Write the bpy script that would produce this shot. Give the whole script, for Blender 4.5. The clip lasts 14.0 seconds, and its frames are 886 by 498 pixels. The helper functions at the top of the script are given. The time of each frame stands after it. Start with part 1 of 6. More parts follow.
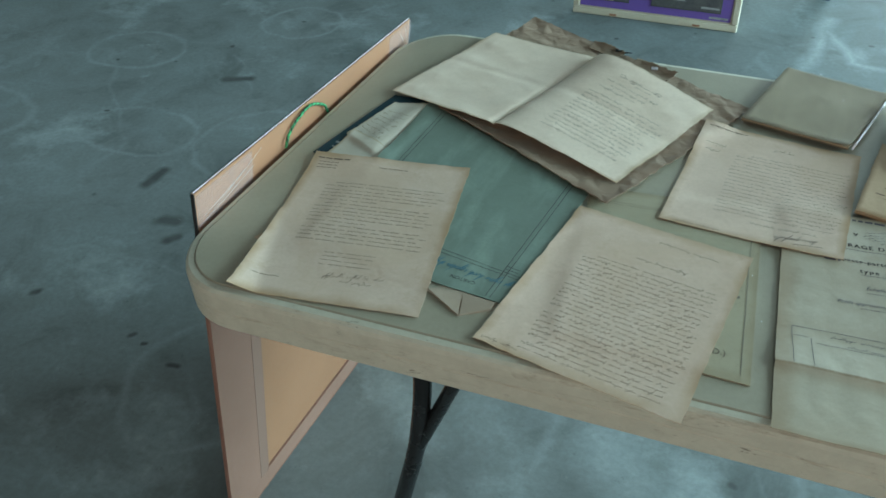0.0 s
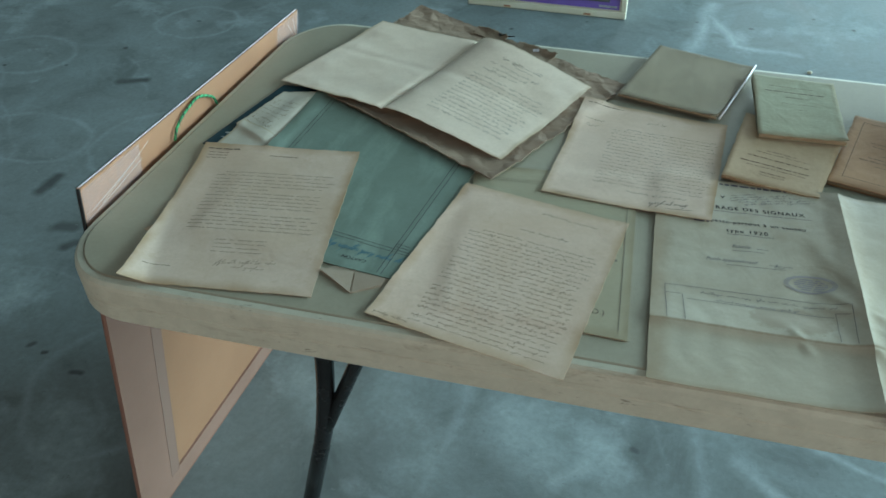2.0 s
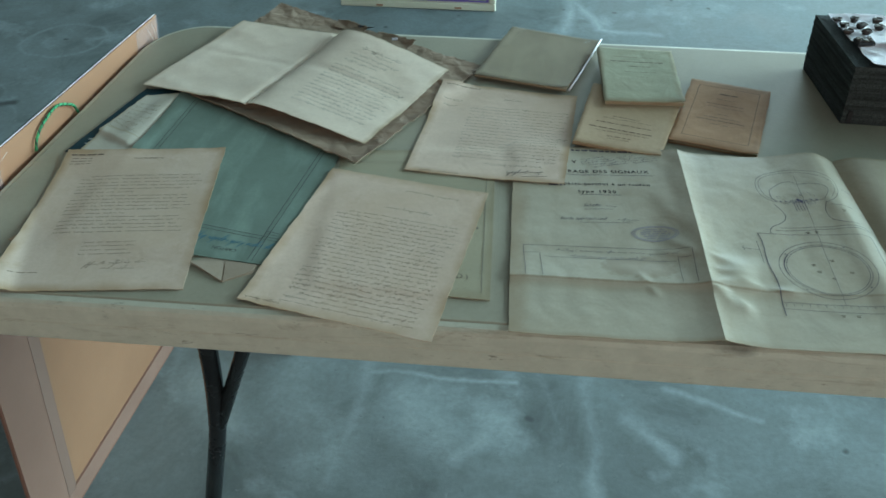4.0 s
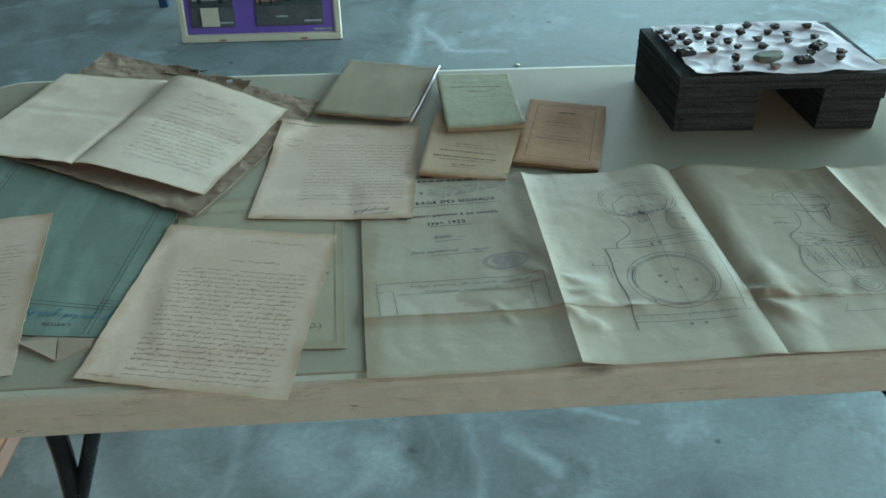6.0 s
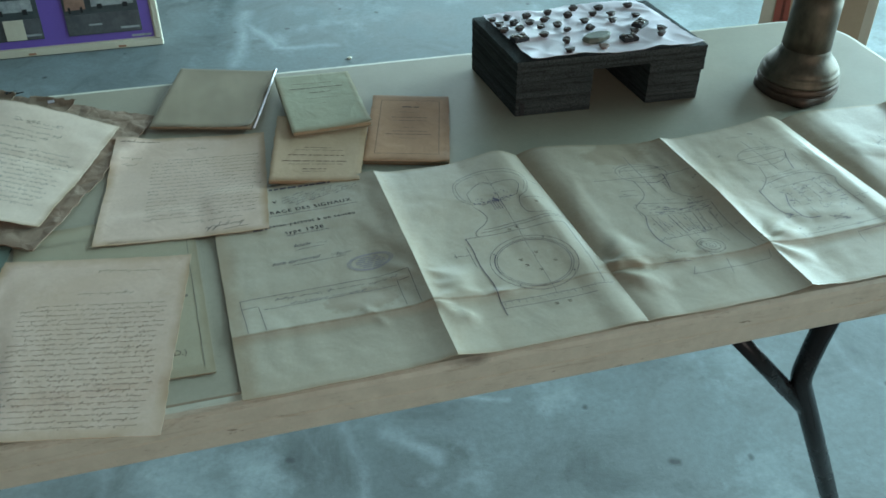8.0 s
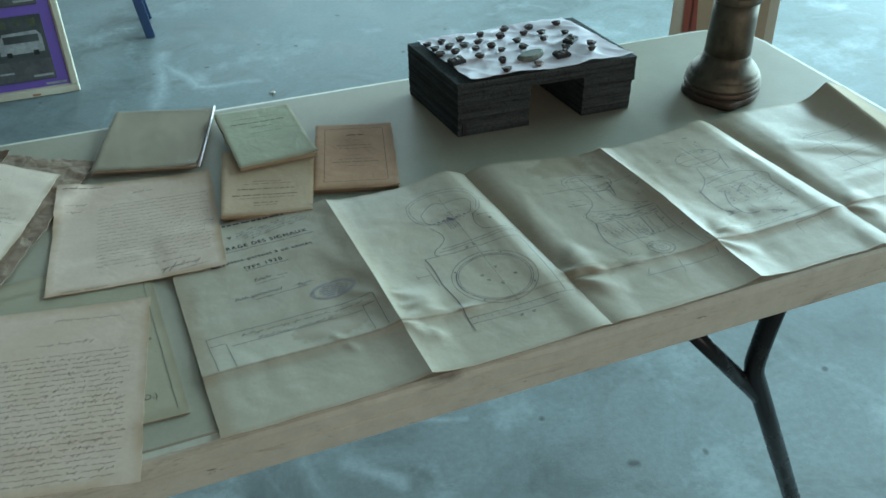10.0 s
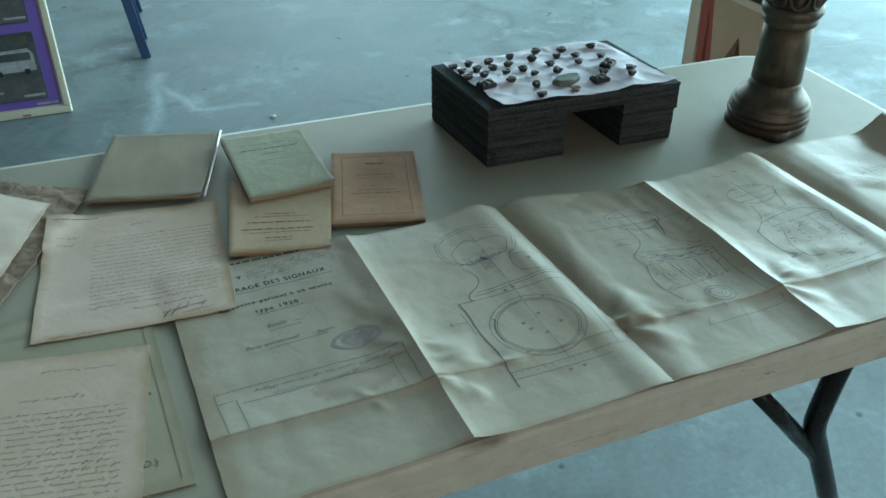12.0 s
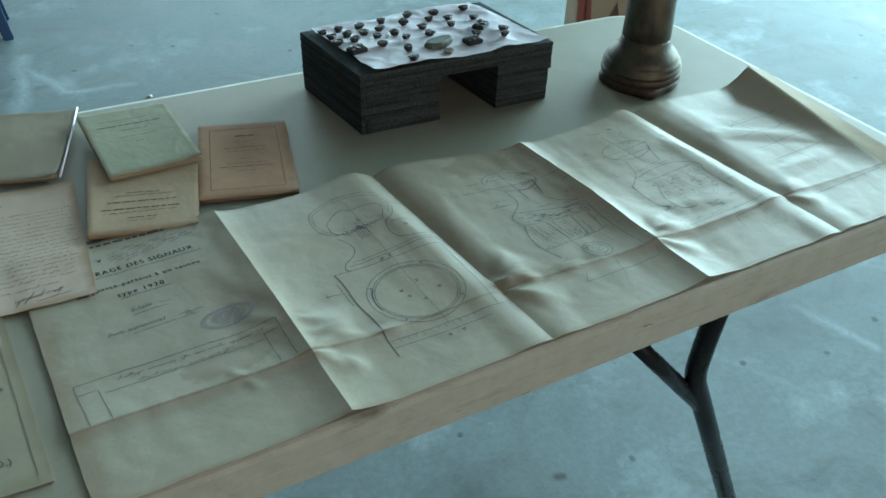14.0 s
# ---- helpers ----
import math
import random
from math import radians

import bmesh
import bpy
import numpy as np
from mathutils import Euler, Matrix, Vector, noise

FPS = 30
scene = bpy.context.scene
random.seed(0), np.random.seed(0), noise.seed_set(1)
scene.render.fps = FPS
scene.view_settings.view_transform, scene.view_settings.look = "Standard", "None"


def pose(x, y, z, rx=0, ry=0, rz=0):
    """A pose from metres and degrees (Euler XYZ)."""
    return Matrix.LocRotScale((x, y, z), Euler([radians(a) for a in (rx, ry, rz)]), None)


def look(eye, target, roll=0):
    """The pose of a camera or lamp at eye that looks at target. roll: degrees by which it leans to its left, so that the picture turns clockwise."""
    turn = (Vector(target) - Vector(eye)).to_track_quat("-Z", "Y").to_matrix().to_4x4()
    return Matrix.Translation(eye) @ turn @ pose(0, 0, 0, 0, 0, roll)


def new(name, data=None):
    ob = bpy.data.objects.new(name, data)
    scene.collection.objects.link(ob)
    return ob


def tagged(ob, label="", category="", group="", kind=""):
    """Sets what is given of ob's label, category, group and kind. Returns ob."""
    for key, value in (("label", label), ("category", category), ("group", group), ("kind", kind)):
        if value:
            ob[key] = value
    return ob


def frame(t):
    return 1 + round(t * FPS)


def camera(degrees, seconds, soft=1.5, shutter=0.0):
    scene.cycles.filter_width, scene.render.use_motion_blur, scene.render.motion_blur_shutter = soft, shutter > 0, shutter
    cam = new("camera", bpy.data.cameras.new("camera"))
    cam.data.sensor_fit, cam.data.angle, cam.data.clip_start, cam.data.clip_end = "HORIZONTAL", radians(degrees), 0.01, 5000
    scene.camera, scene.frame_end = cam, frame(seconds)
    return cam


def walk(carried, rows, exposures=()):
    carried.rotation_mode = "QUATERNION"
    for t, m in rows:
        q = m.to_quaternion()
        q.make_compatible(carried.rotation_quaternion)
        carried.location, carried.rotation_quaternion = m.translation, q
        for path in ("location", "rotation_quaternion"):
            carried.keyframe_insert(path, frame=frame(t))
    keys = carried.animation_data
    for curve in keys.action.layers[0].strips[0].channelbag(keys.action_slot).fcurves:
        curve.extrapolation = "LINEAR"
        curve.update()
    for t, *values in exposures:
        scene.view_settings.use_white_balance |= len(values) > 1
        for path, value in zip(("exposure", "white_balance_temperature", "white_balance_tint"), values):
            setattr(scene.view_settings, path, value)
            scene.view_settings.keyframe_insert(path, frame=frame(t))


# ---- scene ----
cam = camera(54.0, 14.0, soft=1.6)
PATH = [
    (0, (0.7654, -0.5860, 1.3861), (0.4228, 0.1104, 0.7555), -4.47),
    (0.5, (0.7707, -0.5893, 1.3846), (0.4314, 0.1047, 0.7495), -3.87),
    (1, (0.7847, -0.5954, 1.3836), (0.4693, 0.1104, 0.7493), -3.53),
    (1.5, (0.7954, -0.6013, 1.3808), (0.5113, 0.1159, 0.7445), -3.42),
    (2, (0.8081, -0.6079, 1.3828), (0.5539, 0.1202, 0.7461), -3.06),
    (4.5, (0.8846, -0.6485, 1.3791), (0.7584, 0.1132, 0.7436), -3.40),
    (5, (0.9009, -0.6407, 1.3804), (0.8042, 0.1285, 0.7488), -3.55),
    (5.5, (0.8970, -0.6271, 1.3821), (0.8448, 0.1519, 0.7572), -3.13),
    (6, (0.8937, -0.6086, 1.3816), (0.8801, 0.1719, 0.7566), -2.67),
    (6.5, (0.8898, -0.6025, 1.3809), (0.9116, 0.1763, 0.7539), -2.23),
    (7, (0.8844, -0.5986, 1.3839), (0.9502, 0.1753, 0.7541), -1.91),
    (7.5, (0.8844, -0.5946, 1.3858), (0.9930, 0.1708, 0.7514), -1.41),
    (8, (0.8791, -0.5950, 1.3886), (1.0369, 0.1583, 0.7501), -0.85),
    (8.5, (0.8638, -0.6073, 1.3956), (1.0711, 0.1419, 0.7666), -0.78),
    (11, (0.8278, -0.5662, 1.3795), (1.0835, 0.1879, 0.7746), -1.11),
    (11.5, (0.8219, -0.5311, 1.3621), (1.0832, 0.2294, 0.7677), -0.33),
    (12, (0.8207, -0.4906, 1.3424), (1.0832, 0.2704, 0.7490), -0.32),
    (12.5, (0.8228, -0.4654, 1.3250), (1.0884, 0.2933, 0.7301), -0.31),
    (13, (0.8293, -0.4704, 1.3223), (1.1141, 0.2761, 0.7209), 0.05),
    (13.5, (0.8421, -0.4807, 1.3230), (1.1609, 0.2461, 0.7145), 0.67),
    (14, (0.8535, -0.4890, 1.3190), (1.2124, 0.2146, 0.7058), 1.48),
]
walk(cam, [(t, look(eye, target, roll)) for t, eye, target, roll in PATH], exposures=[(0.0, -0.12, 6470, 11), (2.0, -0.21, 6400, 11), (4.5, -0.28, 6330, 10), (7.0, -0.29, 6270, 10), (8.5, -0.30, 6240, 10), (11.0, -0.40, 6160, 9), (14.0, -0.44, 6140, 9)])

# ---------------------------------------------------------------- light
SUN_EL, SUN_AZ = 48.0, 60.0
world = bpy.data.worlds.new("sky")
scene.world = world
world.use_nodes = True
wn = world.node_tree
sky = wn.nodes.new("ShaderNodeTexSky")
sky.sky_type = "NISHITA"
sky.sun_disc = False
sky.sun_elevation = radians(SUN_EL)
sky.sun_rotation = radians(SUN_AZ)
wn.links.new(sky.outputs[0], wn.nodes["Background"].inputs[0])
wn.nodes["Background"].inputs[1].default_value = 0.1


def area_lamp(name, eye, target, sx, sy, watts, colour):
    data = bpy.data.lights.new(name, "AREA")
    data.shape, data.size, data.size_y, data.energy, data.color = "RECTANGLE", sx, sy, watts, colour
    ob = new(name, data)
    ob.matrix_world = look(eye, target)
    return ob


area_lamp("gate_daylight", (5.68, 1.95, 1.72), (0.6, 0.75, 0.6), 4.8, 2.6, 900, (0.60, 0.93, 1.0))
area_lamp("door_daylight", (2.6, 8.9, 1.9), (1.0, 0, 0.5), 3.2, 3.2, 560, (0.66, 0.94, 1.0))
area_lamp("rear_door_daylight", (1.9, -5.4, 1.9), (0.9, 0, 0.7), 2.6, 2.6, 115, (1.0, 0.87, 0.74))


# ---------------------------------------------------------------- materials
def nodes_of(name, rough=0.6, metal=0.0):
    m = bpy.data.materials.new(name)
    m.use_nodes = True
    nt = m.node_tree
    b = nt.nodes["Principled BSDF"]
    b.inputs["Roughness"].default_value = rough
    b.inputs["Metallic"].default_value = metal
    return m, nt, b


def coords(nt, kind="Object", scale=(1, 1, 1)):
    tc = nt.nodes.new("ShaderNodeTexCoord")
    mp = nt.nodes.new("ShaderNodeMapping")
    mp.inputs["Scale"].default_value = scale
    nt.links.new(tc.outputs[kind], mp.inputs[0])
    return mp.outputs[0]


def noise_of(nt, vec, scale, detail=4.0, rough=0.6, distort=0.0):
    n = nt.nodes.new("ShaderNodeTexNoise")
    n.inputs["Scale"].default_value = scale
    n.inputs["Detail"].default_value = detail
    n.inputs["Roughness"].default_value = rough
    n.inputs["Distortion"].default_value = distort
    nt.links.new(vec, n.inputs["Vector"])
    return n.outputs["Fac"]


def ramp(nt, fac, lo, hi, a=0.0, b=1.0):
    r = nt.nodes.new("ShaderNodeMapRange")
    r.clamp = True
    for i, v in enumerate((lo, hi, a, b)):
        r.inputs[1 + i].default_value = v
    nt.links.new(fac, r.inputs[0])
    return r.outputs[0]


def mixed(nt, fac, a, b):
    x = nt.nodes.new("ShaderNodeMix")
    x.data_type = "RGBA"
    nt.links.new(fac, x.inputs[0])
    for i, v in ((6, a), (7, b)):
        if isinstance(v, tuple):
            x.inputs[i].default_value = (*v, 1)
        else:
            nt.links.new(v, x.inputs[i])
    return x.outputs[2]


def math_of(nt, op, a, b):
    x = nt.nodes.new("ShaderNodeMath")
    x.operation = op
    for i, v in enumerate((a, b)):
        if isinstance(v, (int, float)):
            x.inputs[i].default_value = v
        else:
            nt.links.new(v, x.inputs[i])
    return x.outputs[0]


def bump(nt, b, height, strength, distance):
    u = nt.nodes.new("ShaderNodeBump")
    u.inputs["Strength"].default_value = strength
    u.inputs["Distance"].default_value = distance
    nt.links.new(height, u.inputs["Height"])
    nt.links.new(u.outputs[0], b.inputs["Normal"])


def surface(name, light, dark, big=3.0, fine=60.0, rough=0.6, metal=0.0, relief=0.3, depth=0.001, stretch=(1, 1, 1), grain=0.35):
    """Two tones mixed by a large and a fine noise, with relief from the fine one."""
    m, nt, b = nodes_of(name, rough, metal)
    v = coords(nt, "Object", stretch)
    n1, n2 = noise_of(nt, v, big, 5), noise_of(nt, v, fine, 6, 0.7)
    f = math_of(nt, "ADD", math_of(nt, "MULTIPLY", ramp(nt, n1, 0.3, 0.7), 1 - grain), math_of(nt, "MULTIPLY", ramp(nt, n2, 0.3, 0.7), grain))
    nt.links.new(mixed(nt, f, dark, light), b.inputs["Base Color"])
    nt.links.new(ramp(nt, n2, 0.2, 0.8, max(0.02, rough - 0.12), min(1, rough + 0.12)), b.inputs["Roughness"])
    bump(nt, b, n2, relief, depth)
    return m


def paper(name, tone, toned, edge=0.06, foxing=0.5, fine=220.0, relief=0.25, rough=0.75, gloss=0.25, blotch=0.3, creases=0.0, streak=0.0, folds=0, cross=0.0, stains=()):
    """Old paper: cloudy tone, foxing and a browned margin that follows the sheet's own edge."""
    m, nt, b = nodes_of(name, rough)
    uv = coords(nt, "UV")
    ob = coords(nt, "Object")
    cloud, fibre, spots = noise_of(nt, ob, 14, 5), noise_of(nt, ob, fine, 4, 0.7), noise_of(nt, ob, 34, 6, 0.75)
    sp = nt.nodes.new("ShaderNodeSeparateXYZ")
    nt.links.new(uv, sp.inputs[0])
    near = math_of(nt, "MINIMUM", math_of(nt, "MINIMUM", sp.outputs[0], math_of(nt, "SUBTRACT", 1.0, sp.outputs[0])),
                   math_of(nt, "MINIMUM", sp.outputs[1], math_of(nt, "SUBTRACT", 1.0, sp.outputs[1])))
    near = math_of(nt, "ADD", near, math_of(nt, "MULTIPLY", math_of(nt, "SUBTRACT", cloud, 0.5), edge * 1.6))
    margin = math_of(nt, "MULTIPLY", ramp(nt, near, 0.0, edge, 0.9, 0.0), ramp(nt, noise_of(nt, ob, 9, 3), 0.36, 0.56, 0.25, 1.0))
    col = mixed(nt, ramp(nt, cloud, 0.25, 0.75), tuple(0.86 * c for c in tone), tone)
    col = mixed(nt, ramp(nt, spots, 0.56, 0.8, 0.0, foxing), col, toned)
    middle = tuple(0.55 * p + 0.45 * q for p, q in zip(tone, toned))
    col = mixed(nt, ramp(nt, noise_of(nt, ob, 8.5, 5, 0.6, 0.7), 0.43, 0.62, 0.0, blotch), col, middle)
    if streak:
        pulled = noise_of(nt, coords(nt, "Object", (1.0, 0.22, 1.0)), 30, 5, 0.6, 0.4)
        col = mixed(nt, ramp(nt, pulled, 0.46, 0.68, 0.0, streak), col, tuple(min(1.0, 1.5 * c) for c in tone))
    grime = noise_of(nt, ob, 55, 8, 0.8)
    col = mixed(nt, ramp(nt, grime, 0.42, 0.72, 0.0, 0.32), col, middle)
    if folds:
        turns = math_of(nt, "MULTIPLY", sp.outputs[0], float(folds))
        off = math_of(nt, "ABSOLUTE", math_of(nt, "SUBTRACT", math_of(nt, "FRACT", math_of(nt, "ADD", turns, 0.46), 0.0), 0.5), 0.0)
        worn = math_of(nt, "ADD", off, math_of(nt, "MULTIPLY", math_of(nt, "SUBTRACT", cloud, 0.5), 0.12))
        col = mixed(nt, math_of(nt, "MULTIPLY", ramp(nt, worn, 0.01, 0.07, 0.4, 0.0), ramp(nt, grime, 0.36, 0.6, 0.35, 1.0)), col, toned)
    if cross:
        off = math_of(nt, "ABSOLUTE", math_of(nt, "SUBTRACT", sp.outputs[1], cross), 0.0)
        col = mixed(nt, math_of(nt, "MULTIPLY", ramp(nt, off, 0.001, 0.007, 0.75, 0.0), ramp(nt, grime, 0.36, 0.56, 0.3, 1.0)), col, tuple(0.8 * c for c in toned))
    for x, y, rx, ry in stains:
        gone = nt.nodes.new("ShaderNodeVectorMath")
        gone.operation = "SUBTRACT"
        nt.links.new(ob, gone.inputs[0])
        gone.inputs[1].default_value = (x, y, 0.0)
        flat = nt.nodes.new("ShaderNodeVectorMath")
        flat.operation = "MULTIPLY"
        nt.links.new(gone.outputs[0], flat.inputs[0])
        flat.inputs[1].default_value = (1 / rx, 1 / ry, 0.0)
        far = nt.nodes.new("ShaderNodeVectorMath")
        far.operation = "LENGTH"
        nt.links.new(flat.outputs[0], far.inputs[0])
        blot = math_of(nt, "ADD", far.outputs["Value"], math_of(nt, "MULTIPLY", math_of(nt, "SUBTRACT", spots, 0.5), 1.6))
        col = mixed(nt, ramp(nt, blot, 0.75, 1.0, 0.62, 0.0), col, tuple(0.85 * c for c in toned))
    col = mixed(nt, margin, col, toned)
    col = mixed(nt, ramp(nt, fibre, 0.3, 0.7, 0.0, 0.16), col, tuple(0.6 * c for c in tone))
    nt.links.new(col, b.inputs["Base Color"])
    b.inputs["Specular IOR Level"].default_value = gloss
    wrinkle = noise_of(nt, ob, 22, 3, 0.5, 1.2)
    height = math_of(nt, "ADD", math_of(nt, "ADD", math_of(nt, "MULTIPLY", fibre, 0.4), math_of(nt, "MULTIPLY", spots, 0.7)), math_of(nt, "MULTIPLY", wrinkle, 3.0))
    if creases:
        for size, share in ((20.0, 1.3), (48.0, 0.6)):
            vor = nt.nodes.new("ShaderNodeTexVoronoi")
            vor.feature = "DISTANCE_TO_EDGE"
            vor.inputs["Scale"].default_value = size
            nt.links.new(ob, vor.inputs["Vector"])
            height = math_of(nt, "ADD", height, math_of(nt, "MULTIPLY", ramp(nt, vor.outputs["Distance"], 0.0, 0.22), creases * share))
    bump(nt, b, height, relief, 0.0008)
    return m


def concrete():
    """Worn concrete: cloudy tone, pale tide marks, drag marks and dark spots."""
    m, nt, b = nodes_of("worn_concrete", 0.5)
    v = coords(nt)
    warp = nt.nodes.new("ShaderNodeTexNoise")
    warp.inputs["Scale"].default_value, warp.inputs["Detail"].default_value = 5.0, 4.0
    nt.links.new(v, warp.inputs["Vector"])
    shift = nt.nodes.new("ShaderNodeVectorMath")
    shift.operation = "MULTIPLY_ADD"
    nt.links.new(warp.outputs["Color"], shift.inputs[0])
    shift.inputs[1].default_value, shift.inputs[2].default_value = (0.08, 0.08, 0.0), (-0.04, -0.04, 0.0)
    bent = nt.nodes.new("ShaderNodeVectorMath")
    nt.links.new(v, bent.inputs[0])
    nt.links.new(shift.outputs[0], bent.inputs[1])
    at = bent.outputs[0]

    def vmath(op, a, c):
        n = nt.nodes.new("ShaderNodeVectorMath")
        n.operation = op
        for k, q in enumerate((a, c)):
            if isinstance(q, tuple):
                n.inputs[k].default_value = q
            else:
                nt.links.new(q, n.inputs[k])
        return n.outputs["Value"] if op in ("LENGTH", "DOT_PRODUCT") else n.outputs["Vector"]

    def ring(cx, cy, rx, ry, width):
        d = vmath("LENGTH", vmath("MULTIPLY", vmath("SUBTRACT", at, (cx, cy, 0)), (1 / rx, 1 / ry, 0)), (0, 0, 0))
        return ramp(nt, math_of(nt, "ABSOLUTE", math_of(nt, "SUBTRACT", d, 1.0), 0.0), 0.0, width, 0.5, 0.0)

    def drag(ax, ay, bx, by, width):
        d = vmath("SUBTRACT", at, (ax, ay, 0))
        l2 = (bx - ax) ** 2 + (by - ay) ** 2
        s = ramp(nt, math_of(nt, "DIVIDE", vmath("DOT_PRODUCT", d, (bx - ax, by - ay, 0)), l2), 0.0, 1.0)
        c = nt.nodes.new("ShaderNodeVectorMath")
        c.operation = "SCALE"
        c.inputs[0].default_value = (bx - ax, by - ay, 0)
        nt.links.new(s, c.inputs["Scale"])
        return ramp(nt, vmath("LENGTH", vmath("MULTIPLY", vmath("SUBTRACT", d, c.outputs[0]), (1, 1, 0)), (0, 0, 0)), 0.0, width, 1.0, 0.0)

    big, mid, fine = noise_of(nt, v, 0.9, 6, 0.6, 0.4), noise_of(nt, v, 5.0, 7, 0.65, 0.6), noise_of(nt, v, 70, 5, 0.7)
    tide, patch = noise_of(nt, at, 1.5, 2, 0.4), noise_of(nt, at, 3.1, 6, 0.62)
    col = mixed(nt, ramp(nt, big, 0.3, 0.7), (0.124, 0.145, 0.142), (0.212, 0.244, 0.245))
    col = mixed(nt, ramp(nt, mid, 0.42, 0.7, 0.0, 0.6), col, (0.248, 0.301, 0.310))
    col = mixed(nt, ramp(nt, mid, 0.44, 0.28, 0.0, 0.6), col, (0.065, 0.080, 0.080))
    marks = None
    for q in [ring(-1.15, 1.17, 0.22, 0.13, 0.10), ring(-1.52, 1.64, 0.19, 0.14, 0.10), ring(-1.04, 2.02, 0.15, 0.13, 0.10), ring(-0.74, 1.22, 0.18, 0.19, 0.09),
              ring(-0.30, 0.36, 0.17, 0.2, 0.10), ring(-1.8, 1.1, 0.25, 0.16, 0.1), drag(0.436, 0.62, 0.442, 0.28, 0.03), drag(0.906, 0.64, 0.926, 0.30, 0.026), drag(0.44, 0.568, 0.76, 0.577, 0.012),
              drag(1.06, 0.59, 1.25, 0.545, 0.012), drag(0.798, 2.56, 0.752, 2.15, 0.04), drag(0.802, 2.47, 0.887, 2.254, 0.03), drag(0.887, 2.254, 1.10, 2.225, 0.025),
              drag(0.30, 0.55, 0.42, 0.36, 0.10), drag(0.10, 0.50, 0.20, 0.40, 0.08), drag(0.52, 0.50, 0.62, 0.40, 0.09), drag(2.26, 0.50, 2.34, 0.32, 0.02), drag(0.66, 0.36, 0.72, 0.42, 0.03), drag(1.0, 0.50, 1.08, 0.44, 0.03)]:
        marks = q if marks is None else math_of(nt, "MAXIMUM", marks, q)
    marks = math_of(nt, "MULTIPLY", marks, ramp(nt, patch, 0.36, 0.62, 0.2, 0.9))
    lines = ramp(nt, math_of(nt, "ABSOLUTE", math_of(nt, "SUBTRACT", tide, 0.53), 0.0), 0.0, 0.012, 0.35, 0.0)
    pale = math_of(nt, "MAXIMUM", marks, math_of(nt, "MULTIPLY", lines, ramp(nt, patch, 0.4, 0.65)))
    pale = math_of(nt, "MAXIMUM", pale, ramp(nt, patch, 0.55, 0.70, 0.0, 0.8))
    col = mixed(nt, pale, col, (0.345, 0.41, 0.422))
    dark = None
    for q in [drag(-0.917, 0.930, -0.909, 1.005, 0.035), drag(-0.765, 0.815, -0.734, 0.820, 0.035), drag(-0.696, 0.740, -0.682, 0.760, 0.030), drag(-0.885, 0.459, -0.877, 0.462, 0.020), drag(-0.395, 0.365, -0.385, 0.368, 0.015), drag(-0.545, 0.424, -0.541, 0.429, 0.015), drag(-1.062, 1.550, -0.971, 1.569, 0.030), drag(-0.496, 0.410, -0.491, 0.412, 0.012), drag(1.508, 0.330, 1.517, 0.325, 0.015), drag(0.783, 0.490, 0.789, 0.489, 0.012)]:
        dark = q if dark is None else math_of(nt, "MAXIMUM", dark, q)
    dark = math_of(nt, "MULTIPLY", ramp(nt, dark, 0.15, 0.75), ramp(nt, mid, 0.3, 0.55, 0.45, 0.85))
    col = mixed(nt, dark, col, (0.045, 0.047, 0.045))
    vor = nt.nodes.new("ShaderNodeTexVoronoi")
    vor.inputs["Scale"].default_value = 7.0
    nt.links.new(at, vor.inputs["Vector"])
    col = mixed(nt, ramp(nt, vor.outputs["Distance"], 0.035, 0.075, 0.7, 0.0), col, (0.035, 0.036, 0.035))
    grit, crumb = noise_of(nt, v, 34, 8, 0.8), noise_of(nt, v, 27, 8, 0.78, 0.3)
    col = mixed(nt, ramp(nt, grit, 0.60, 0.70, 0.0, 0.5), col, (0.045, 0.046, 0.043))
    col = mixed(nt, ramp(nt, crumb, 0.62, 0.72, 0.0, 0.5), col, (0.36, 0.40, 0.39))
    col = mixed(nt, ramp(nt, fine, 0.35, 0.7, 0.0, 0.32), col, (0.10, 0.103, 0.10))
    nt.links.new(col, b.inputs["Base Color"])
    nt.links.new(ramp(nt, mid, 0.3, 0.7, 0.55, 0.8), b.inputs["Roughness"])
    b.inputs["Specular IOR Level"].default_value = 0.12
    bump(nt, b, math_of(nt, "ADD", mid, math_of(nt, "MULTIPLY", fine, 0.4)), 0.3, 0.004)
    return m


def plain(name, colour, rough=0.6, metal=0.0):
    return surface(name, colour, tuple(0.8 * c for c in colour), 8, 90, rough, metal, 0.1, 0.0005)


CONCRETE = concrete()
PLASTER = surface("grey_plaster", (0.20, 0.20, 0.19), (0.14, 0.14, 0.135), 0.7, 25, 0.9, 0, 0.3, 0.004)
DECK = surface("ceiling_boards", (0.17, 0.17, 0.165), (0.12, 0.12, 0.115), 0.9, 25, 0.9)
TABLE_TOP = surface("grey_beige_table_plastic", (0.375, 0.338, 0.255), (0.272, 0.243, 0.178), 7, 190, 0.56, 0, 0.14, 0.0006, grain=0.4)


